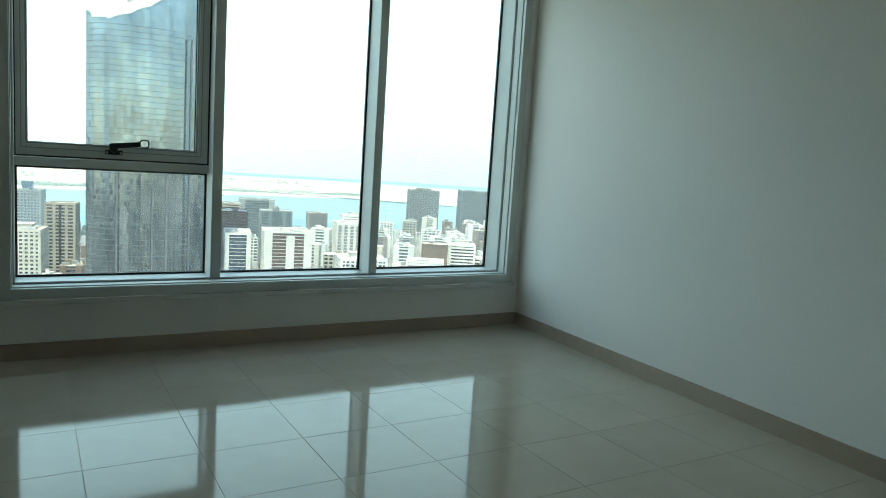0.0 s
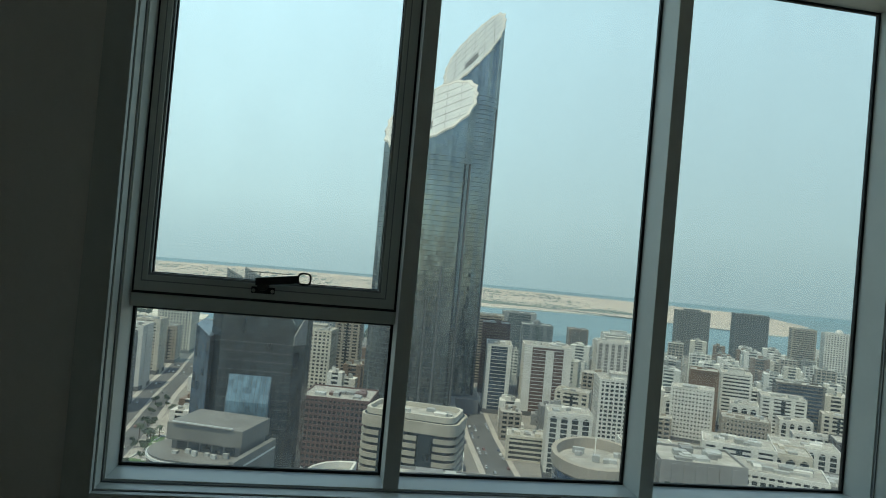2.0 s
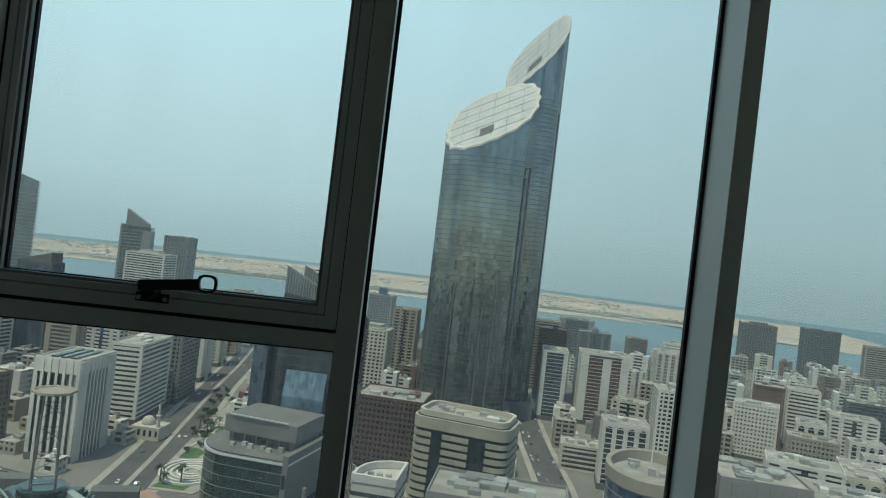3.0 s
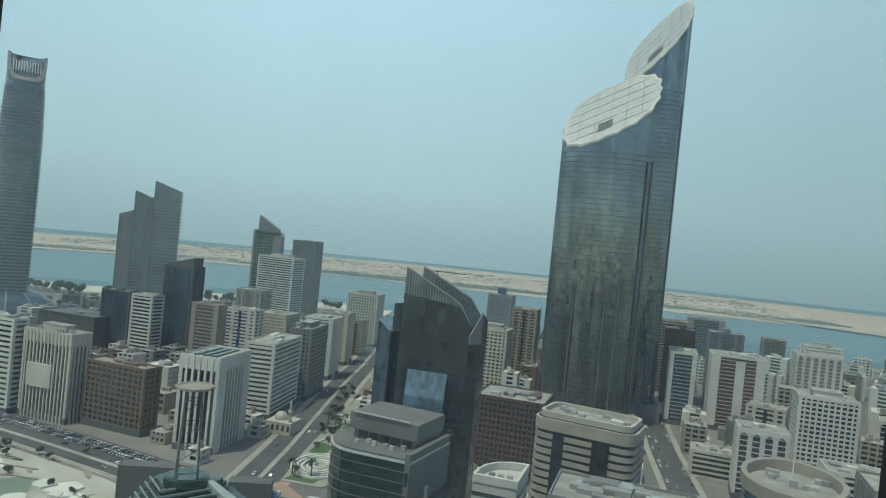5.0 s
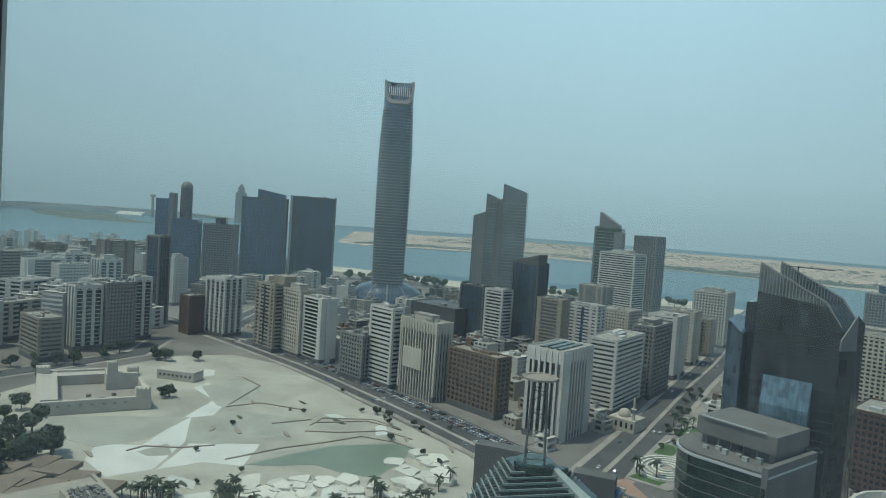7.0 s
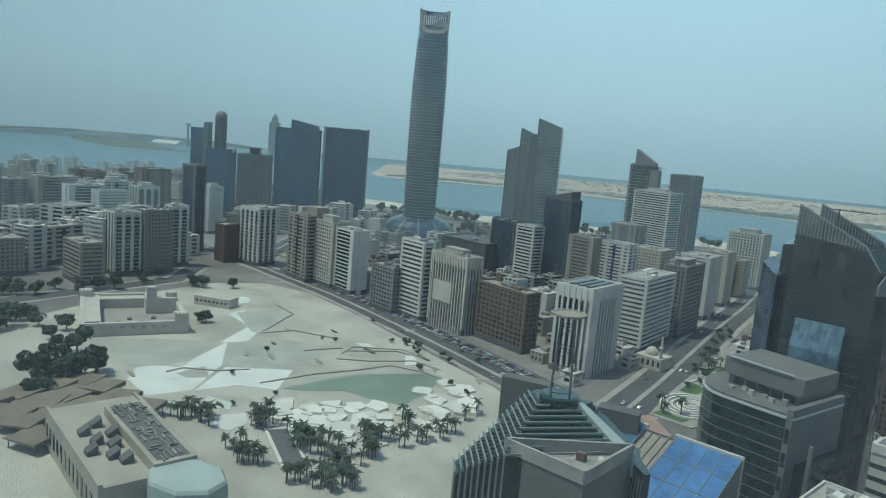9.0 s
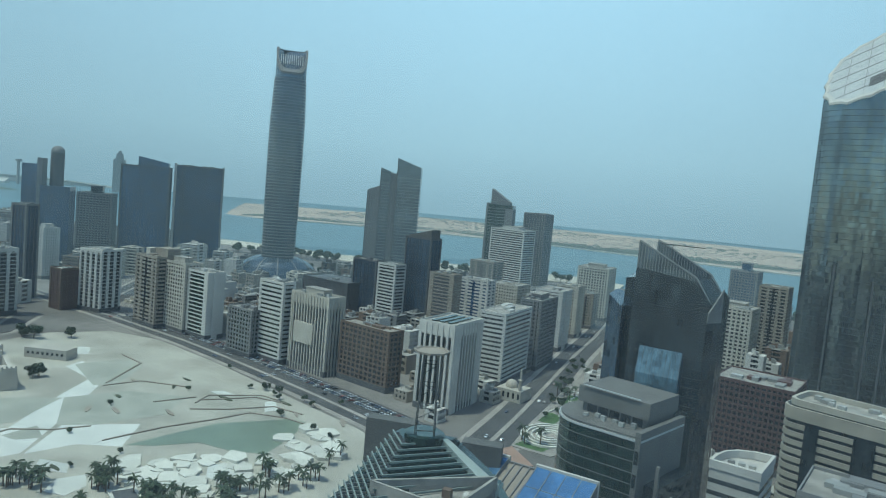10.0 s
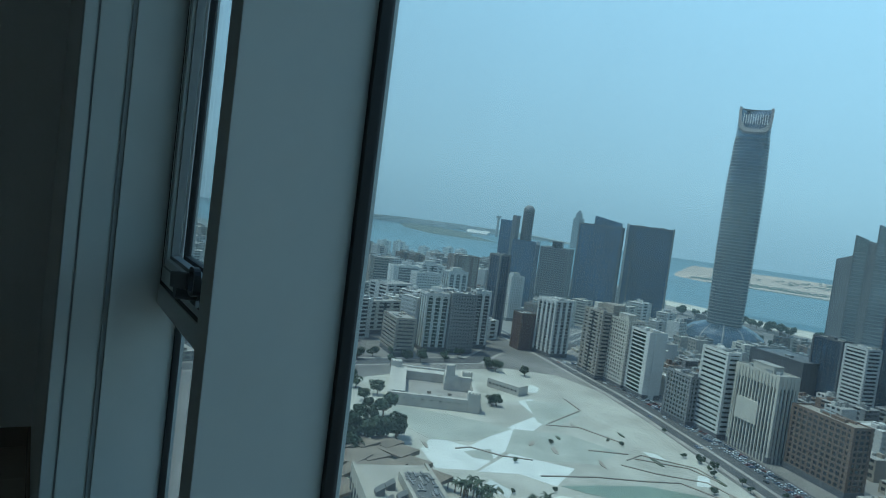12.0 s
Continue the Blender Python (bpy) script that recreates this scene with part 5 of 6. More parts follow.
part("core", prism(round_rect(26, 16, 6), 0, 60), M_GLASS, rb)
for k in range(13):
    part("balcony_band", prism(round_rect(27, 17, 7), k * 4.1, k * 4.1 + 2.4), M_SANDST, rb)
part("head_band", prism(round_rect(27.2, 17.2, 7), 53.5, 59.6), M_SANDST, rb)
part("coping", loft([[(x, y, z) for x, y in round_rect(w, d, 6)] for w, d, z in ((25, 15, 59), (25, 15, 63), (23.5, 13.5, 63), (23.5, 13.5, 60.2))], False), M_CREAM, rb)
part("roof_deck", prism(round_rect(23.6, 13.6, 5), 60.1, 60.4), M_ROOF, rb)
for x0, x1 in ((-15, -9), (6, 15)):
    part("glass_bay", box(x0, -17.8, 0, x1, -16, 52), M_GLASS, rb)
rr = random.Random(3)
for k in range(12):
    piece("rooftop_unit", M_UNIT, rb, rr.uniform(-19, 19), rr.uniform(-9, 9), 60.3, rr.uniform(1.5, 5), rr.uniform(1.5, 4), rr.uniform(1, 2.4))
piece("roof_box", M_WHITE, rb, 15, -4, 60.3, 7, 5, 2.6)


def near_roof(label, x, y, yaw, w, d, h, wall, glass, style="bands"):
    return building(label, x, y, yaw, w, d, h, style, wall, glass, units=14)


near_roof("grey white roof with a long parapet and plant", 45, 226, -12, 44, 26, 73, M_GREY, M_GLASS)
near_roof("white roof with a stair hut and rubble", -6, 207, -12, 17, 17, 62, M_WHITE, M_GLASS)
cv = thing("curved_block", "white low block with a curved roof terrace", "building", pose(7, 274, GROUND, 0, 0, -12))
cp = [(8, -11), (8, 13), (1.5, 12), (-4, 8.5), (-7.5, 3), (-9, -4), (-9, -11)]
part("wall", prism(cp, 0, 58), M_WHITE, cv)
part("parapet", loft([[(x * s, y * s, z) for x, y in cp] for s, z in ((1, 58), (1.03, 58), (1.03, 61), (.9, 61), (.9, 58.2))], False), M_WHITE, cv)
for k in range(1, 13):
    part("window_band", prism([(x * 1.006, y * 1.006) for x, y in cp], k * 4.4, k * 4.4 + 1.6), M_GLASS, cv)
for k in range(6):
    piece("rooftop_unit", M_UNIT, cv, -4 + (k % 3) * 3.6, -7 + (k // 3) * 6, 58.1, 2.2, 1.8, 1.4)
# blue glass block with a curved cornice, and the glazed-topped block beside it
ALL.append((118, 262, 34)); ALL.append((160, 278, 30))
bc = thing("curved_glass_block", "blue glass block with a tan curved cornice roof", "building", pose(112, 266, GROUND, 0, 0, -20))
arcp = [(17 * math.cos(2 * math.pi * k / 32), 25 * math.sin(2 * math.pi * k / 32)) for k in range(32)]
part("wall", prism(arcp, 0, 70), M_GBLUE, bc)
part("cornice", loft([[(x * s, y * s, z) for x, y in arcp] for s, z in ((1.0, 69), (1.05, 70), (1.05, 74.5), (.93, 74.5), (.92, 70.2))], False), M_TAN, bc)
part("roof_deck", prism([(x * .93, y * .93) for x, y in arcp], 70.1, 70.3), M_ROOF, bc)
for k in range(1, 17):
    part("floor_line", prism([(x * 1.006, y * 1.006) for x, y in arcp], k * 4.1, k * 4.1 + .4), M_GREY, bc)
for k in range(8):
    piece("rooftop_unit", M_UNIT, bc, rr.uniform(-8, 12), rr.uniform(0, 14), 70.2, rr.uniform(2, 5), rr.uniform(1.5, 4), rr.uniform(1, 3))
piece("roof_mast", M_WHITE, bc, 0, 10, 70.2, .5, .5, 9)
building("pale stone block with a glazed upper front", 163, 280, -14, 34, 28, 72, "ribs", M_GREY, M_GTEAL, bay=5, units=12)
building("white block with a stepped roof terrace", 222, 306, -30, 40, 26, 60, "grid", M_WHITE, units=10)
building("grey low roofs behind the terrace", 262, 330, -30, 40, 30, 50, "bands", M_GREY, units=10)
building("white block with plant on its roof", 255, 392, -28, 40, 28, 52, "bands", M_WHITE, units=8)
building("cream block with arched bays", 300, 420, -28, 40, 28, 42, "arches", M_CREAM, units=6)
building("white apartment block with ribbon windows", 205, 410, -14, 32, 26, 44, "bands", M_WHITE, units=7)
# distant things across the water
ft = thing("far_tower", "pale far tower with stepped shoulders in haze", "building", pose(-3010, 2630, GROUND + 2, 0, 0, 40))
part("shaft", box(-28, -20, 0, 28, 20, 170), M_GREY, ft)
part("shoulder", box(-16, -14, 170, 16, 14, 200), M_GREY, ft)
part("head", box(-7, -8, 200, 7, 8, 214), M_GREY, ft)
mst = thing("flag_mast", "far lattice mast on the breakwater", "mast", pose(-3349, 2324, GROUND + 4))
part("pole", prism([(-5, -5), (5, -5), (4, 5), (-4, 5)], 0, 120), M_GREY, mst)
part("head", box(-14, -8, 112, 14, 8, 124), M_GREY, mst)
tn = thing("tent_roof", "white far tent roof on the breakwater", "tent", pose(-3420, 2240, GROUND + 4, 0, 0, 30))
part("canopy", prism([(-70, -20), (70, -20), (70, 20), (-70, 20)], 0, 0, [10, 10, 26, 26]), M_WHITE, tn)


# ---- the white square, fort, museum ----
SQ = [(-200, 110), (-140, 215), (-128, 270), (-160, 335), (-203, 362), (-268, 385), (-306, 399), (-367, 421), (-450, 445), (-502, 440), (-530, 400), (-525, 300), (-505, 230), (-470, 140), (-400, 90)]
plaza = setting("plaza", prism(SQ, GROUND - .4, GROUND + .55), M_PLAZA, "wide pale concrete square with irregular paving", "plaza")
setting("pool", prism([(-286, 264), (-281, 288), (-273, 318), (-245, 351), (-235, 352), (-226, 325), (-222, 297), (-239, 290), (-260, 289), (-274, 272)][::-1], GROUND, GROUND + .66), M_POOL, "shallow still green pool in the square", "pool")
rp = random.Random(21)


def shard(cx, cy, r, n, squash=1.0, turn=0.0):
    a0 = rp.random() * 6.28
    out = []
    for k in range(n):
        a = a0 + 2 * math.pi * (k + rp.uniform(-.25, .25)) / n
        q = r * rp.uniform(.75, 1.15)
        x, y = q * math.cos(a), q * math.sin(a) * squash
        out.append((cx + x * math.cos(turn) - y * math.sin(turn), cy + x * math.sin(turn) + y * math.cos(turn)))
    return out


NEAR_POOL = [(-227, 280), (-239, 275), (-245, 263), (-256, 257), (-230, 323), (-216, 318), (-225, 339), (-209, 301), (-215, 289), (-205, 317), (-214, 274), (-238, 249), (-247, 266), (-251, 246), (-213, 341), (-202, 281), (-268, 249), (-223, 249), (-209, 259), (-201, 298), (-199, 324), (-260, 242)]
for x, y in NEAR_POOL:       # raised angular panels with open joints round the pool
    for k in range(3):
        pts = shard(x + rp.uniform(-3, 3) + k * 5, y + rp.uniform(-3, 3) - k * 4, rp.uniform(6.0, 9.0) - k * 2, rp.choice((4, 5, 6)))
        h = GROUND + rp.uniform(1.2, 2.8)
        part("paving_panel", prism(pts, GROUND + .3, 0, [h + rp.uniform(-.6, .6) for p_ in pts]), M_PANEL, plaza)
AREAS = (("pale_patch", M_PATCH, [(-371, 229), (-351, 244), (-382, 300), (-397, 332), (-433, 342), (-438, 360), (-380, 325), (-343, 270), (-316, 227), (-324, 205), (-353, 211)]),
         ("grey_patch", M_PATCHG, [(-434, 350), (-420, 385), (-396, 376), (-372, 331), (-384, 324), (-409, 337)]),
         ("grey_patch", M_PATCHG, [(-375, 296), (-358, 330), (-322, 344), (-307, 311), (-322, 275), (-338, 263)]),
         ("pale_patch", M_PATCH, [(-252, 257), (-238, 263), (-226, 245), (-234, 230), (-251, 235)]),
         ("pale_patch", M_PATCH, [(-322, 275), (-305, 291), (-286, 261), (-306, 250), (-314, 227), (-335, 264)]),
         ("grey_patch", M_PATCHG, [(-344, 236), (-344, 256), (-326, 246), (-334, 236)]),
         ("grey_patch", M_PATCHG, [(-438, 232), (-408, 266), (-375, 295), (-358, 252), (-367, 225), (-400, 219)]))
for i, (nm, m_, pts) in enumerate(AREAS):
    part(nm, prism(pts, GROUND + .3, GROUND + .575 + i * .012), m_, plaza)
for i, (x, y) in enumerate([(-462, 378), (-328, 195), (-311, 364), (-243, 238), (-225, 268), (-270, 364), (-290, 225), (-268, 215)]):
    part("pale_patch", prism(shard(x, y, rp.uniform(9, 16), rp.choice((4, 5)), .5, rp.uniform(-1.2, .2)), GROUND + .3, GROUND + .68 + i * .004), M_PATCH, plaza)
LINES = ([(-300, 261), (-291, 295), (-279, 321), (-271, 344), (-249, 350), (-230, 348)],
         [(-303, 327), (-286, 340), (-267, 363), (-244, 362)],
         [(-310, 345), (-288, 371), (-265, 373)],
         [(-329, 323), (-317, 347)],
         [(-378, 327), (-369, 350), (-335, 360)],
         [(-381, 332), (-404, 382), (-432, 390)],
         [(-309, 338), (-314, 355), (-287, 377), (-272, 375)],
         [(-349, 233), (-349, 244), (-332, 256), (-322, 272)])
for l_ in LINES:
    part("terrace_edge", strip(l_, .55, GROUND + .3, GROUND + 1.15), M_TAN, plaza)
for k in range(20):          # long dark planting slots and steps
    x, y = rp.uniform(-380, -215), rp.uniform(205, 400)
    if -300 < x < -222 and 262 < y < 348:
        continue
    pts = shard(x, y, rp.uniform(3.5, 8), 6, .26, rp.uniform(-.9, -.2))
    bed = part("planting_slot", prism(pts, GROUND + .3, GROUND + 1.0), M_SCRUB if k % 2 else M_TAN, plaza, "dark planted slot")
fort = thing("fort", "whitewashed old fort round an open courtyard", "fort", pose(-440, 229, GROUND + .5, 0, 0, 62))
FW, FD = 68, 88
for x0, y0, x1, y1, h in ((0, 0, FW, 3, 9), (0, FD - 3, FW, FD, 9), (0, 3, 3, FD - 3, 9), (FW - 3, 3, FW, FD - 3, 9)):
    part("wall", box(x0, y0, 0, x1, y1, h, .2), M_FORT, fort)
part("left_range", box(3, 8, 0, 13, FD - 3, 8.4), M_FORT, fort)
part("rear_range", box(13, FD - 14, 0, FW - 18, FD - 3, 7.6), M_FORT, fort)
part("gate_block", box(FW - 24, FD - 34, 0, FW - 3, FD - 14, 12), M_FORT, fort)
part("court", box(13, 3, 0, FW - 3, FD - 14, .4), M_PAVE, fort)
for x, y, w, h in ((FW - 5, 4, 9, 14), (4, FD - 4, 9, 13), (FW - 20, FD - 30, 7, 20), (FW - 6, FD - 26, 8, 15)):
    b = box(x - w / 2, y - w / 2, 0, x + w / 2, y + w / 2, h, .3)
    part("tower", b, M_FORT, fort)
    for k in range(4):
        piece("merlon", M_FORT, fort, x - w / 2 + .8 + k * (w - 1.6) / 3, y - w / 2 + .5, h - .1, 1, 1, 1.2)
for k in range(9):
    piece("loophole", M_DGREY, fort, 6 + k * 6.6, -.05, 5.4, 1.6, .3, .8)
for k in range(4):
    piece("court_hut", M_TAN, fort, 24 + k * 8, 30 + 9 * (k % 2), .4, 3, 3, 2)
ann = thing("white_pavilion", "low white pavilion with small dark windows", "building", pose(-462, 352, GROUND + .5, 0, 0, 20))
part("wall", box(-16, -7, 0, 16, 7, 7.5, .15), M_FORT, ann)
for k in range(8):
    piece("window", M_GLASS, ann, -13 + k * 3.7, -7.05, 3, 1.6, .3, 1.8)

mus = thing("museum_building", "long flat cream building with roof lanterns and louvred plant block", "building", pose(-250, 146, GROUND, 0, 0, -14))
part("wall", box(-48, -16, 0, 34, 22, 17), M_SANDST, mus)
part("parapet", box(-48, 20.5, 16.9, 34, 22, 18.4), M_SANDST, mus)
part("parapet", box(-48, -16, 16.9, 34, -14.5, 18.4), M_SANDST, mus)
part("roof_deck", box(-47, -14.5, 16.95, 33, 20.5, 17.15), M_SANDST, mus)
lou = part("louvre_block", box(-30, 3, 17, 34, 19, 21.5, .2), M_SANDST, mus, "sand coloured louvred plant block")
part("louvre_pit", box(-27.5, 4.8, 21.45, 31.5, 17.2, 21.62), M_STONE, lou)
for k in range(64):
    sx = rp.uniform(3, 9)
    vertical = rp.random() < .45
    piece("louvre_rib", M_GREY if k % 3 else M_ROOF, lou, rp.uniform(-26, 30), rp.uniform(5.5, 16.5), 21.45, .7 if vertical else sx, sx * .5 if vertical else .7, .8)
for x, y in ((-20, -3), (-8, 0), (-14, -9), (-3, -7), (3, -2), (5, -11), (12, -5), (18, -2)):
    ln = part("roof_lantern", prism([(x - 2.4, y - 2), (x + 2.4, y - 2), (x + 2.4, y + 2), (x - 2.4, y + 2)], 17, 0, [18.8, 18.8, 21.2, 21.2]), M_STONE, mus)
    part("lantern_glass", box(x - 1.8, y + 1.9, 17.6, x + 1.8, y + 2.2, 20), M_GLASS, ln)
for k in range(12):
    piece("side_window", M_GLASS, mus, -44 + k * 6.3, -16.1, 5, 2.4, .4, 7)
rt = thing("round_roof", "pale shallow faceted roof beside the long building", "roof", pose(-204, 146, GROUND, 0, 0, 10))
part("roof", loft([[(r * math.cos(a), r * .78 * math.sin(a), z) for a in [2 * math.pi * (k + .5) / 8 for k in range(8)]] for r, z in ((16, 0), (16, 19), (15, 20.2), (14.2, 20.4))]), M_PALEROOF, rt)
for i in range(16):
    x, y, w, d, t = -356 + (i % 4) * 17 + rp.uniform(-3, 3), 140 + (i // 4) * 16 + rp.uniform(-3, 3), rp.uniform(17, 23), rp.uniform(12, 16), rp.uniform(5, 32)
    cnp = thing("canopy", "sloping brown fabric canopy on low posts", "canopy", pose(x, y, GROUND + .5, 0, 0, t), "canopies by the square")
    part("sheet", prism([(-w / 2, -d / 2), (w / 2, -d / 2), (w / 2, d / 2), (-w / 2, d / 2)], 4.2 + i * .03, 0, [4.6 + i * .05, 5.4 + i * .05, 6.6 + i * .05, 5.0 + i * .05]), M_TENT, cnp)
    for sx in (-1, 1):
        for sy in (-1, 1):
            piece("post", M_GREY, cnp, sx * w * .42, sy * d * .4, 0, .4, .4, 4.3)
ub = thing("sunken_yard", "long sunken courtyard with pale concrete walls", "courtyard", pose(-226, 214, GROUND + .5, 0, 0, -30))
part("rim", box(-22, -6, 0, 22, 6, 1.2), M_PANEL, ub)
part("pit", box(-20, -4.5, 1.1, 20, 4.5, 1.35), M_DGREY, ub, "dark pit")

# garden by the crossing
setting("garden", prism([(-117, 395), (-92, 392), (-78, 420), (-90, 480), (-108, 620), (-118, 640), (-122, 560), (-120, 440)], GROUND - .3, GROUND + .7), M_PAVE, "paved corner garden with low curved walls", "garden")
setting("brick_apron", prism([(-150, 352), (-112, 350), (-96, 372), (-116, 394), (-119, 388)], GROUND - .3, GROUND + .75), M_BRICKP, "red brown paved corner by the crossing", "pavement")
for i, pts in enumerate(([(-116, 398), (-98, 396), (-95, 408), (-112, 412)], [(-117, 452), (-106, 450), (-104, 472), (-116, 476)], [(-115, 500), (-104, 498), (-106, 530), (-115, 534)])):
    tagged(part("lawn", prism(pts, GROUND, GROUND + .8), M_GRASS), "small mown lawn in the corner garden", "lawn", kind="structure")
for k in range(5):
    rg = thing("curved_wall", "pale low curved garden wall", "garden wall", pose(-102, 426, GROUND + .7, 0, 0, 0), "garden walls")
    r = 4 + k * 3.2
    part("wall", loft([[((r + o) * math.cos(a), (r + o) * 1.3 * math.sin(a), z) for o, a in [(0, radians(20 + 16 * j)) for j in range(20)] + [(1.1, radians(20 + 16 * j)) for j in range(19, -1, -1)]] for z in (0, 1.3)]), M_PANEL, rg)
for k in range(14):
    b = box(-rp.uniform(3, 8), -.5, 0, rp.uniform(3, 8), .5, 1.0)
    rg = thing("planter_wall", "straight pale planter wall in the garden", "garden wall", pose(rp.uniform(-116, -100), 470 + k * 10, GROUND + .7, 0, 0, rp.choice((-10, 80))), "garden walls")
    part("wall", b, M_PANEL, rg)

# ---- trees ----


def leaf_crown(seed, rx, rz, n, size):
    r = random.Random(seed)
    b = bmesh.new()
    lumps = [(Vector((r.uniform(-.6, .6) * rx, r.uniform(-.6, .6) * rx, r.uniform(-.4, .5) * rz)), r.uniform(.35, .6)) for k in range(7)]
    for k in range(n):
        c, s = r.choice(lumps)
        d = Vector((r.gauss(0, 1), r.gauss(0, 1), r.gauss(0, 1))).normalized()
        p = c + Vector((d.x * rx * s, d.y * rx * s, d.z * rz * s)) * r.uniform(.75, 1.05)
        q = Vector((r.gauss(0, 1), r.gauss(0, 1), r.gauss(0, 1))).normalized()
        u = d.cross(q).normalized() * size * r.uniform(.6, 1.3)
        v = (d * .4 + q * .6).normalized() * size * r.uniform(.5, 1.1)
        vs = [b.verts.new(p + w) for w in (-u, v * .8, u, -v)]
        b.faces.new(vs)
    return b


def trunk_mesh(h, r0, r1, limbs, spread):
    b = bmesh.new()
    bmesh.ops.create_cone(b, cap_ends=True, segments=8, radius1=r0, radius2=r1, depth=h, matrix=Matrix.Translation((0, 0, h / 2)))
    for k in range(limbs):
        a = 2 * math.pi * k / limbs
        d = Vector((math.cos(a) * spread, math.sin(a) * spread, h * .5))
        m = Matrix.Translation(Vector((0, 0, h * .85)) + d / 2) @ d.to_track_quat('Z', 'Y').to_matrix().to_4x4()
        bmesh.ops.create_cone(b, cap_ends=True, segments=6, radius1=r1 * .8, radius2=r1 * .25, depth=d.length, matrix=m)
    return b


trees = []
for s in range(3):
    t = thing("tree", "dark green broadleaf tree with an uneven crown", "tree", pose(-407 - s * 20, 203 + s * 6, GROUND + .5), "city trees")
    part("trunk", trunk_mesh(3.2, .4, .25, 4, 2.2), M_TRUNK, t)
    c = part("crown", leaf_crown(40 + s, 5.2, 4.0, 520, .75), M_LEAF, t)
    c.location = (0, 0, 6.2)
    trees.append(t)
palms = []
for s in range(2):
    r = random.Random(70 + s)
    t = thing("palm_tree", "date palm with arching grey green fronds", "palm", pose(-292 + 6 * s, 208, GROUND + .5), "palms on the square")
    part("trunk", trunk_mesh(7.5, .34, .24, 0, 0), M_TRUNK, t)
    b = bmesh.new()
    for k in range(26):
        a, lift, ln = r.uniform(0, 6.28), r.uniform(-.3, 1.1), r.uniform(2.6, 3.6)
        prev = None
        for j in range(6):
            u = j / 5
            rad = ln * u
            z = ln * (lift * u - .75 * u * u)
            wd = .42 * math.sin(math.pi * min(1, .15 + u * .85)) + .05
            cxy = (rad * math.cos(a), rad * math.sin(a))
            px, py = -math.sin(a) * wd, math.cos(a) * wd
            row = [b.verts.new((cxy[0] + px, cxy[1] + py, z - .2)), b.verts.new((cxy[0], cxy[1], z)), b.verts.new((cxy[0] - px, cxy[1] - py, z - .2))]
            if prev:
                b.faces.new((prev[0], prev[1], row[1], row[0])); b.faces.new((prev[1], prev[2], row[2], row[1]))
            prev = row
    c = part("crown", b, M_LEAF, t)
    c.location = (0, 0, 7.5)
    palms.append(t)
rt_ = random.Random(9)


def scatter(kinds, spots, spread, n, z=GROUND + .5, smin=.8, smax=1.3):
    for k in range(n):
        x, y = rt_.choice(spots)
        o = rt_.choice(kinds)
        s = rt_.uniform(smin, smax)
        o.scale = (s, s, s * rt_.uniform(.85, 1.1))
        copy_thing(o, pose(x + rt_.gauss(0, spread), y + rt_.gauss(0, spread), z, 0, 0, rt_.uniform(0, 360)))
        o.scale = (1, 1, 1)


scatter(palms, [(-288, 202), (-285, 210), (-276, 209), (-241, 197), (-229, 192), (-224, 194), (-254, 222), (-257, 229), (-225, 221), (-215, 222), (-202, 220), (-193, 221), (-200, 237), (-194, 212), (-201, 253), (-191, 259), (-187, 266), (-181, 278), (-211, 252), (-200, 197), (-193, 204), (-184, 206), (-192, 237), (-210, 231), (-222, 229), (-236, 229), (-192, 255), (-185, 310), (-182, 286), (-203, 274)], 3.2, 150, GROUND + .5, .75, 1.15)
scatter(palms, [(-100, 403), (-108, 404), (-104, 440), (-112, 520), (-112, 590)], 4, 12, GROUND + .8)
scatter(trees, [(-407, 203), (-370, 194), (-487, 229), (-469, 230), (-410, 190), (-365, 174), (-480, 200), (-500, 180)], 9, 26, GROUND + .5, 1.0, 1.9)
scatter(trees, [(-425, 311), (-420, 318)], 3, 4, GROUND + .5, .6, .9)
scatter(trees, [(-560, 340), (-530, 390), (-590, 250), (-560, 200)], 16, 26, GROUND)
scatter(trees, [(-350 + 24 * k, 408 - 8 * k) for k in range(5)], 5, 9, GROUND + .5, .35, .6)
scatter(trees, [(-330, 360), (-310, 250), (-345, 300), (-270, 240), (-215, 330), (-240, 360)], 16, 9, GROUND + .5, .25, .5)
scatter(trees, [(-1100 + 60 * k, 985 + 26 * k) for k in range(14)], 16, 84, GROUND, 1.2, 2.0)
scatter(trees, [(-560, 900), (-500, 940), (-420, 930), (-80, 1180), (60, 1200), (-620, 980)], 40, 40, GROUND, 1.0, 1.6)
scatter(trees, [(-112 - .1 * k, 460 + k) for k in range(0, 200, 20)], 5, 18, GROUND + .7, .4, .7)

# ---- cars ----


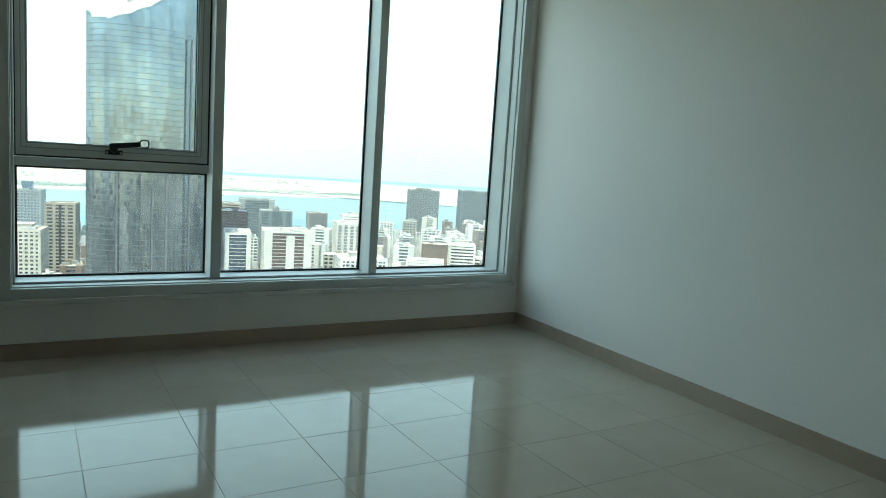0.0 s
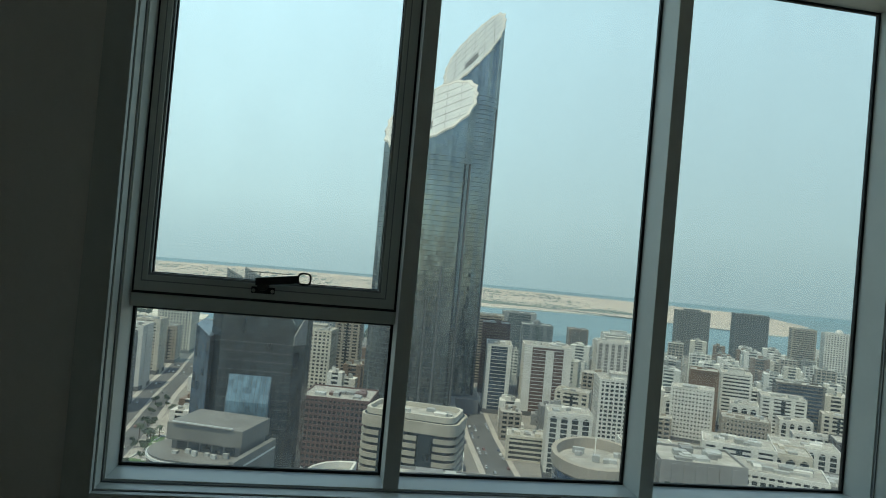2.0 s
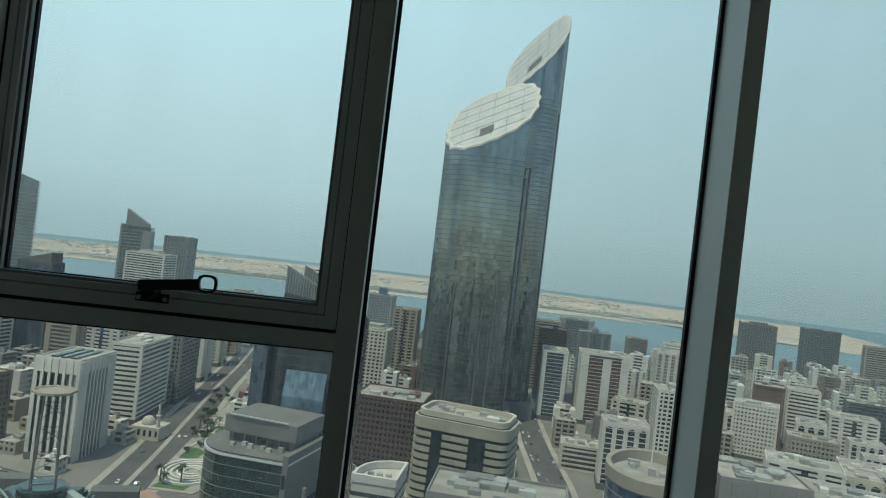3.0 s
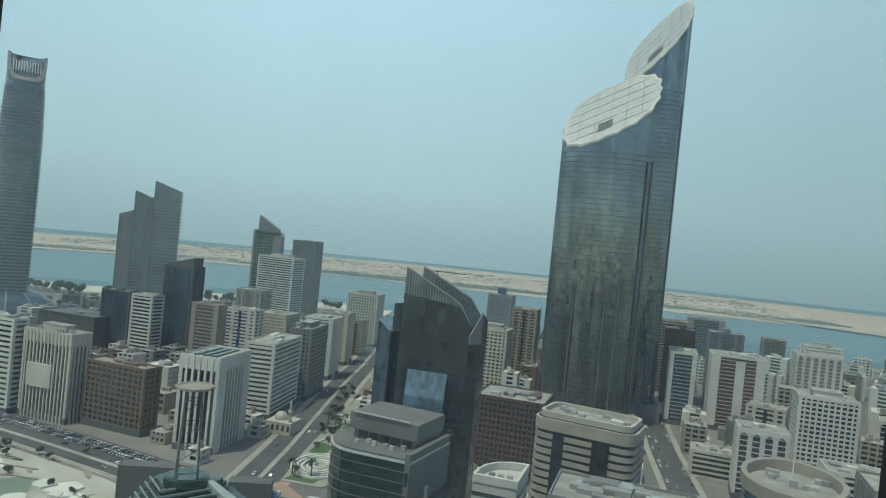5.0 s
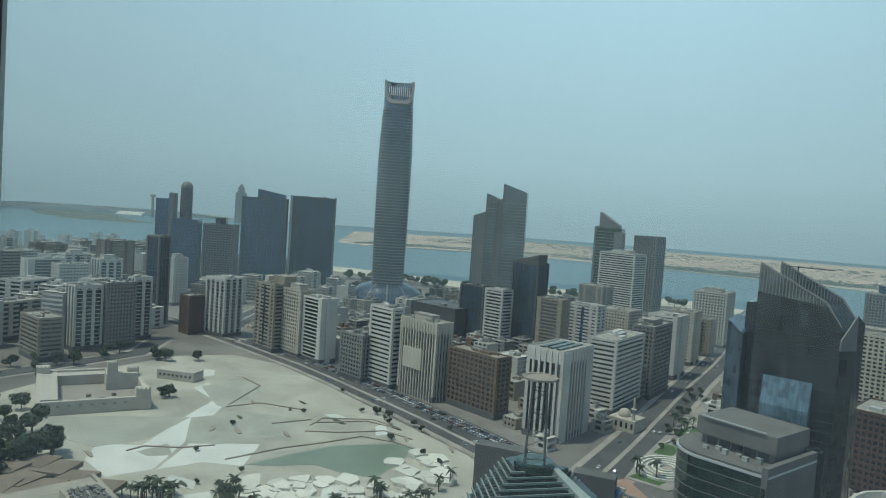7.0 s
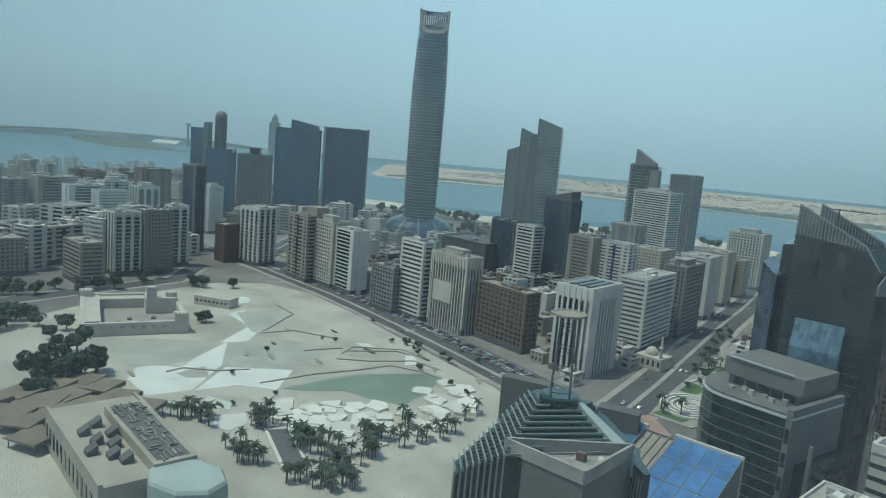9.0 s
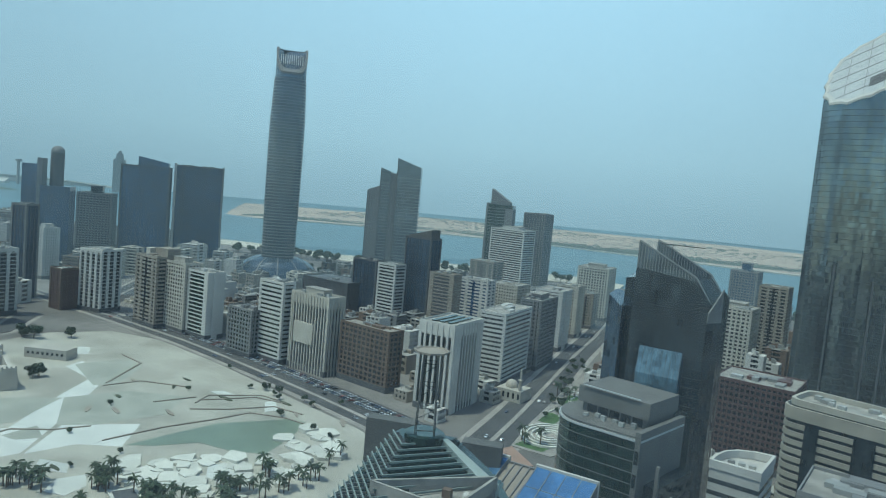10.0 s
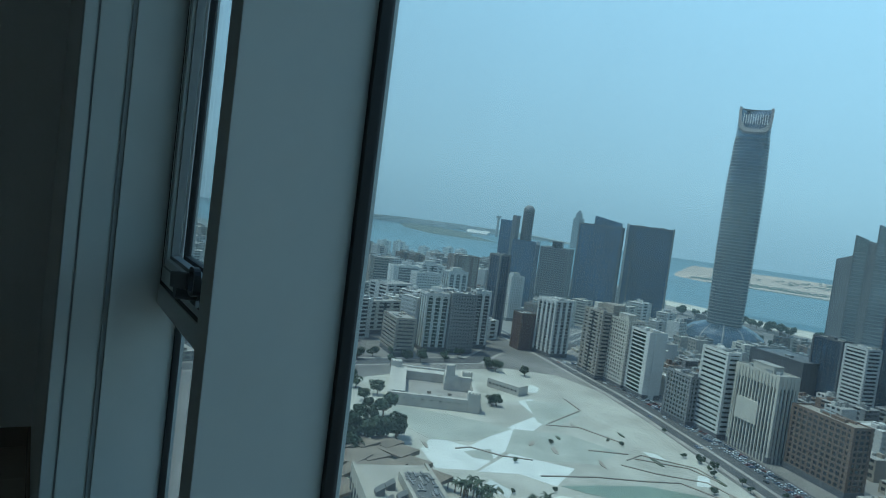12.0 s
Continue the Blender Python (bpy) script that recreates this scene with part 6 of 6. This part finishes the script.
def car_meshes():
    b = bmesh.new()
    prof = [(-2.2, .35), (-2.25, .8), (-1.9, .95), (1.0, 1.0), (2.1, .85), (2.25, .6), (2.2, .35)]
    rows = [[b.verts.new((x, s * .88, z)) for x, z in prof] for s in (-1, 1)]
    n = len(prof)
    b.faces.new(rows[0]); b.faces.new(rows[1][::-1])
    for i in range(n):
        j = (i + 1) % n
        b.faces.new((rows[0][i], rows[1][i], rows[1][j], rows[0][j]))
    bmesh.ops.recalc_face_normals(b, faces=b.faces)
    cab = bmesh.new()
    q = [cab.verts.new(p) for p in ((-1.85, -.8, .93), (1.1, -.8, .98), (1.1, .8, .98), (-1.85, .8, .93), (-1.35, -.66, 1.42), (.35, -.66, 1.42), (.35, .66, 1.42), (-1.35, .66, 1.42))]
    for f in ((0, 1, 5, 4), (1, 2, 6, 5), (2, 3, 7, 6), (3, 0, 4, 7), (4, 5, 6, 7)):
        cab.faces.new([q[i] for i in f])
    add_box(b, -1.33, -.64, 1.41, .33, .64, 1.48)
    wh = bmesh.new()
    for x in (-1.4, 1.35):
        for y in (-.8, .8):
            bmesh.ops.create_cone(wh, cap_ends=True, segments=12, radius1=.33, radius2=.33, depth=.22, matrix=Matrix.Translation((x, y, .33)) @ Matrix.Rotation(radians(90), 4, 'X'))
    return mesh_of(b, "body"), mesh_of(cab, "windows"), mesh_of(wh, "wheel")


BODY, CAB, WHEEL = car_meshes()
CAB.materials.append(M_GLASS); WHEEL.materials.append(M_TYRE)
COLOURS = ("white", "silver", "grey", "black", "red", "blue")
CARS = []
for i, paint in enumerate(CAR_PAINT):
    t = thing("car", "small %s saloon car on the asphalt" % COLOURS[i], "car", pose(-300 + 7 * i, 434 - 2.4 * i, GROUND + .46, 0, 0, 60), "cars")
    part("body", BODY.copy(), paint, t)
    part("windows", CAB, M_GLASS, t)
    part("wheels", WHEEL, M_TYRE, t)
    CARS.append(t)


def along(points, step, offset):
    """Places on a line of points, every so many metres, set off to its left."""
    for (xa, ya), (xb, yb) in zip(points, points[1:]):
        d = Vector((xb - xa, yb - ya)); n = int(d.length / step)
        u = d.normalized()
        for k in range(n):
            yield xa + u.x * step * k - u.y * offset, ya + u.y * step * k + u.x * offset, math.degrees(math.atan2(u.y, u.x))


rc = random.Random(17)
PICK = [0, 0, 0, 1, 1, 2, 3, 4, 5]
for off, turn in ((13.4, 75), (20.4, 75)):
    for x, y, a in along(ROAD1[2:9], 3.1, off):
        if rc.random() < .82:
            copy_thing(CARS[rc.choice(PICK)], pose(x, y, GROUND + .46, 0, 0, a + turn + rc.uniform(-4, 4)))
for pts, offs, step, z in ((ROAD1[1:9], (-6.5, -3.4, 3.4, 6.5), 38, .31), (ROAD2, (-9, -5, 5, 9), 40, .36), (ROAD3, (-8, 8, 3.5), 12, .41), (ROAD4, (-8, 8), 30, .46)):
    for off in offs:
        for x, y, a in along(pts, step, off):
            if rc.random() < .42:
                copy_thing(CARS[rc.choice(PICK)], pose(x, y, GROUND + z, 0, 0, a + (180 if off > 0 else 0)))


def clear_of(x, y, r):
    for ax, ay, ar in ALL:
        if math.hypot(x - ax, y - ay) < r * .8 + ar * .8:
            return False
    for pts, half in ((ROAD1, 32), (ROAD2, 20), (ROAD3, 16), (ROAD4, 18), (SHORE, 26), (LEFTR, 14)):
        for (xa, ya), (xb, yb) in zip(pts, pts[1:]):
            d = Vector((xb - xa, yb - ya)); q = Vector((x - xa, y - ya))
            s = max(0, min(1, q.dot(d) / d.length_squared))
            if (q - d * s).length < half + r * .6:
                return False
    return True


KEEP = [(-560, 430, 62), (-592, 455, 30), (-330, 310, 190), (-560, 290, 60), (-60, 300, 95), (95, 640, 75), (-652, 867, 80), (-560, 1080, 60), (-100, 430, 55), (-120, 520, 30), (-450, 780, 50)]
ALL.extend(KEEP)
rf = random.Random(11)
LOOKS = [("white apartment block with dark window bands", M_WHITE, "bands"), ("white apartment block with square windows", M_WHITE, "grid"), ("plain cream apartment block", M_CREAM, "bands"),
         ("grey office block with ribbon windows", M_GREY, "bands"), ("plain tan apartment block", M_TAN, "grid"), ("white block with blank end walls", M_WHITE, "ends"),
         ("plain brown office block", M_BROWN, "bands"), ("white tower with arched windows", M_WHITE, "arches")]


FABRIC = {}


def raw_box(key, m, sx, sy, z0, z1):
    vs, fs = FABRIC.setdefault(key, ([], []))
    n = len(vs)
    for z in (z0, z1):
        for x, y in ((-sx, -sy), (sx, -sy), (sx, sy), (-sx, sy)):
            vs.append(tuple(m @ Vector((x / 2, y / 2, z))))
    for q in ((4, 5, 6, 7), (0, 1, 5, 4), (1, 2, 6, 5), (2, 3, 7, 6), (3, 0, 4, 7)):
        fs.append(tuple(n + i for i in q))


def fabric_block(m, w, d, h, wall, storey, style):
    """A block of the far city: glazed core, floor bands, piers, roof and plant."""
    raw_box("dark_window_glass", m, w, d, 0, h - 1)
    n = max(2, int(h / storey))
    for k in range(n):
        raw_box(wall.name, m, w + 1, d + 1, k * h / n, k * h / n + h / n * .42)
    if style == "grid":
        c = max(3, int(w / 5))
        for k in range(c + 1):
            raw_box(wall.name, m @ Matrix.Translation((-w / 2 + w * k / c, 0, 0)), 1.6, d + .8, 0, h - .5)
        c = max(3, int(d / 5))
        for k in range(1, c):
            raw_box(wall.name, m @ Matrix.Translation((0, -d / 2 + d * k / c, 0)), w + .8, 2, 0, h - .5)
    else:
        for s in (-1, 1):
            raw_box(wall.name, m @ Matrix.Translation((s * w * .36, 0, 0)), w * .28, d + 1.3, 0, h - .3)
    raw_box("roof_screed", m, w + .6, d + .6, h - .9, h - .4)
    for k in range(4):
        raw_box("rooftop_unit_metal" if k % 2 else wall.name, m @ Matrix.Translation((rf.uniform(-.3, .3) * w, rf.uniform(-.3, .3) * d, 0)), rf.uniform(2, w * .3), rf.uniform(2, d * .3), h - .5, h + rf.uniform(1, 4))


def fill(xa, xb, ya, yb, step, yaw, low, high, count_units=4, joined=False):
    """City blocks on the street grid between the buildings that stand out."""
    c, s = math.cos(radians(yaw)), math.sin(radians(yaw))
    n = int(max(xb - xa, yb - ya) / step) + 2
    cx, cy = (xa + xb) / 2, (ya + yb) / 2
    for i in range(-n, n + 1):
        for j in range(-n, n + 1):
            u, v = (i + rf.uniform(-.15, .15)) * step, (j + rf.uniform(-.15, .15)) * step
            x, y = cx + u * c - v * s, cy + u * s + v * c
            if not (xa < x < xb and ya < y < yb):
                continue
            w, d = rf.uniform(.42, .66) * step, rf.uniform(.36, .55) * step
            h = rf.uniform(low, high) if rf.random() < .8 else rf.uniform(low * .4, low)
            if not clear_of(x, y, math.hypot(w, d) / 2):
                continue
            text, wall, style = LOOKS[min(len(LOOKS) - 1, int(rf.random() ** .95 * len(LOOKS)))]
            if joined:
                ALL.append((x, y, math.hypot(w, d) / 2))
                fabric_block(pose(x, y, GROUND, 0, 0, yaw + rf.uniform(-3, 3)), w, d, h, wall, 4.0, style)
                continue
            building(text, x, y, yaw + rf.uniform(-3, 3), w, d, h, style if y < 900 or style != "arches" else "bands", wall, None, 4.2 if y < 800 else 5.0, "city_block", 5.0, units=count_units)


fill(230, 600, 420, 680, 48, -28, 16, 36)
fill(-900, -640, 260, 520, 66, 104, 28, 56, 3)
fill(230, 1500, 330, 1230, 40, -28, 16, 46, joined=True)
fill(-240, 290, 560, 1190, 33, -12, 7, 32, joined=True)
fill(-640, -200, 505, 1060, 33, -12, 7, 26, joined=True)
fill(-1560, -560, 60, 940, 42, 104, 14, 52, joined=True)
fill(60, 320, 330, 600, 24, -12, 5, 15, joined=True)
fill(-230, 60, 380, 620, 22, -12, 4, 10, joined=True)
fab = thing("city_fabric", "dense far city blocks, white, cream and grey", "city", pose(0, 0, 0), kind="stuff")
for key, (vs, fs) in FABRIC.items():
    me = bpy.data.meshes.new("blocks")
    me.from_pydata(vs, [], fs)
    me.update()
    tagged(part("blocks", me, bpy.data.materials[key], fab), kind="stuff")


# ---- floor tiles ----
PITCH, GAP = 0.458, 0.002
tile = mesh_of(box(-PITCH / 2 + GAP / 2, -PITCH / 2 + GAP / 2, -.003, PITCH / 2 - GAP / 2, PITCH / 2 - GAP / 2, 0, .0008), "tile")
tile.materials.append(M_TILE)
nx0, nx1 = int((X0 + .024) / PITCH) - 1, int((X1 + .024) / PITCH) + 1
ny0 = int((Y0 + 1.997) / PITCH) - 1
for i in range(nx0, nx1 + 1):
    for j in range(ny0, 4):
        x, y = -.024 + (i + .5) * PITCH, -1.997 + (j + .5) * PITCH
        if x < X0 - PITCH / 2 or x > X1 + PITCH / 2 or y < Y0 - PITCH / 2 or y > YW + PITCH / 2:
            continue
        ob = new("tile", tile)
        ob.parent = slab
        ob.location = (x, y, FLOOR)
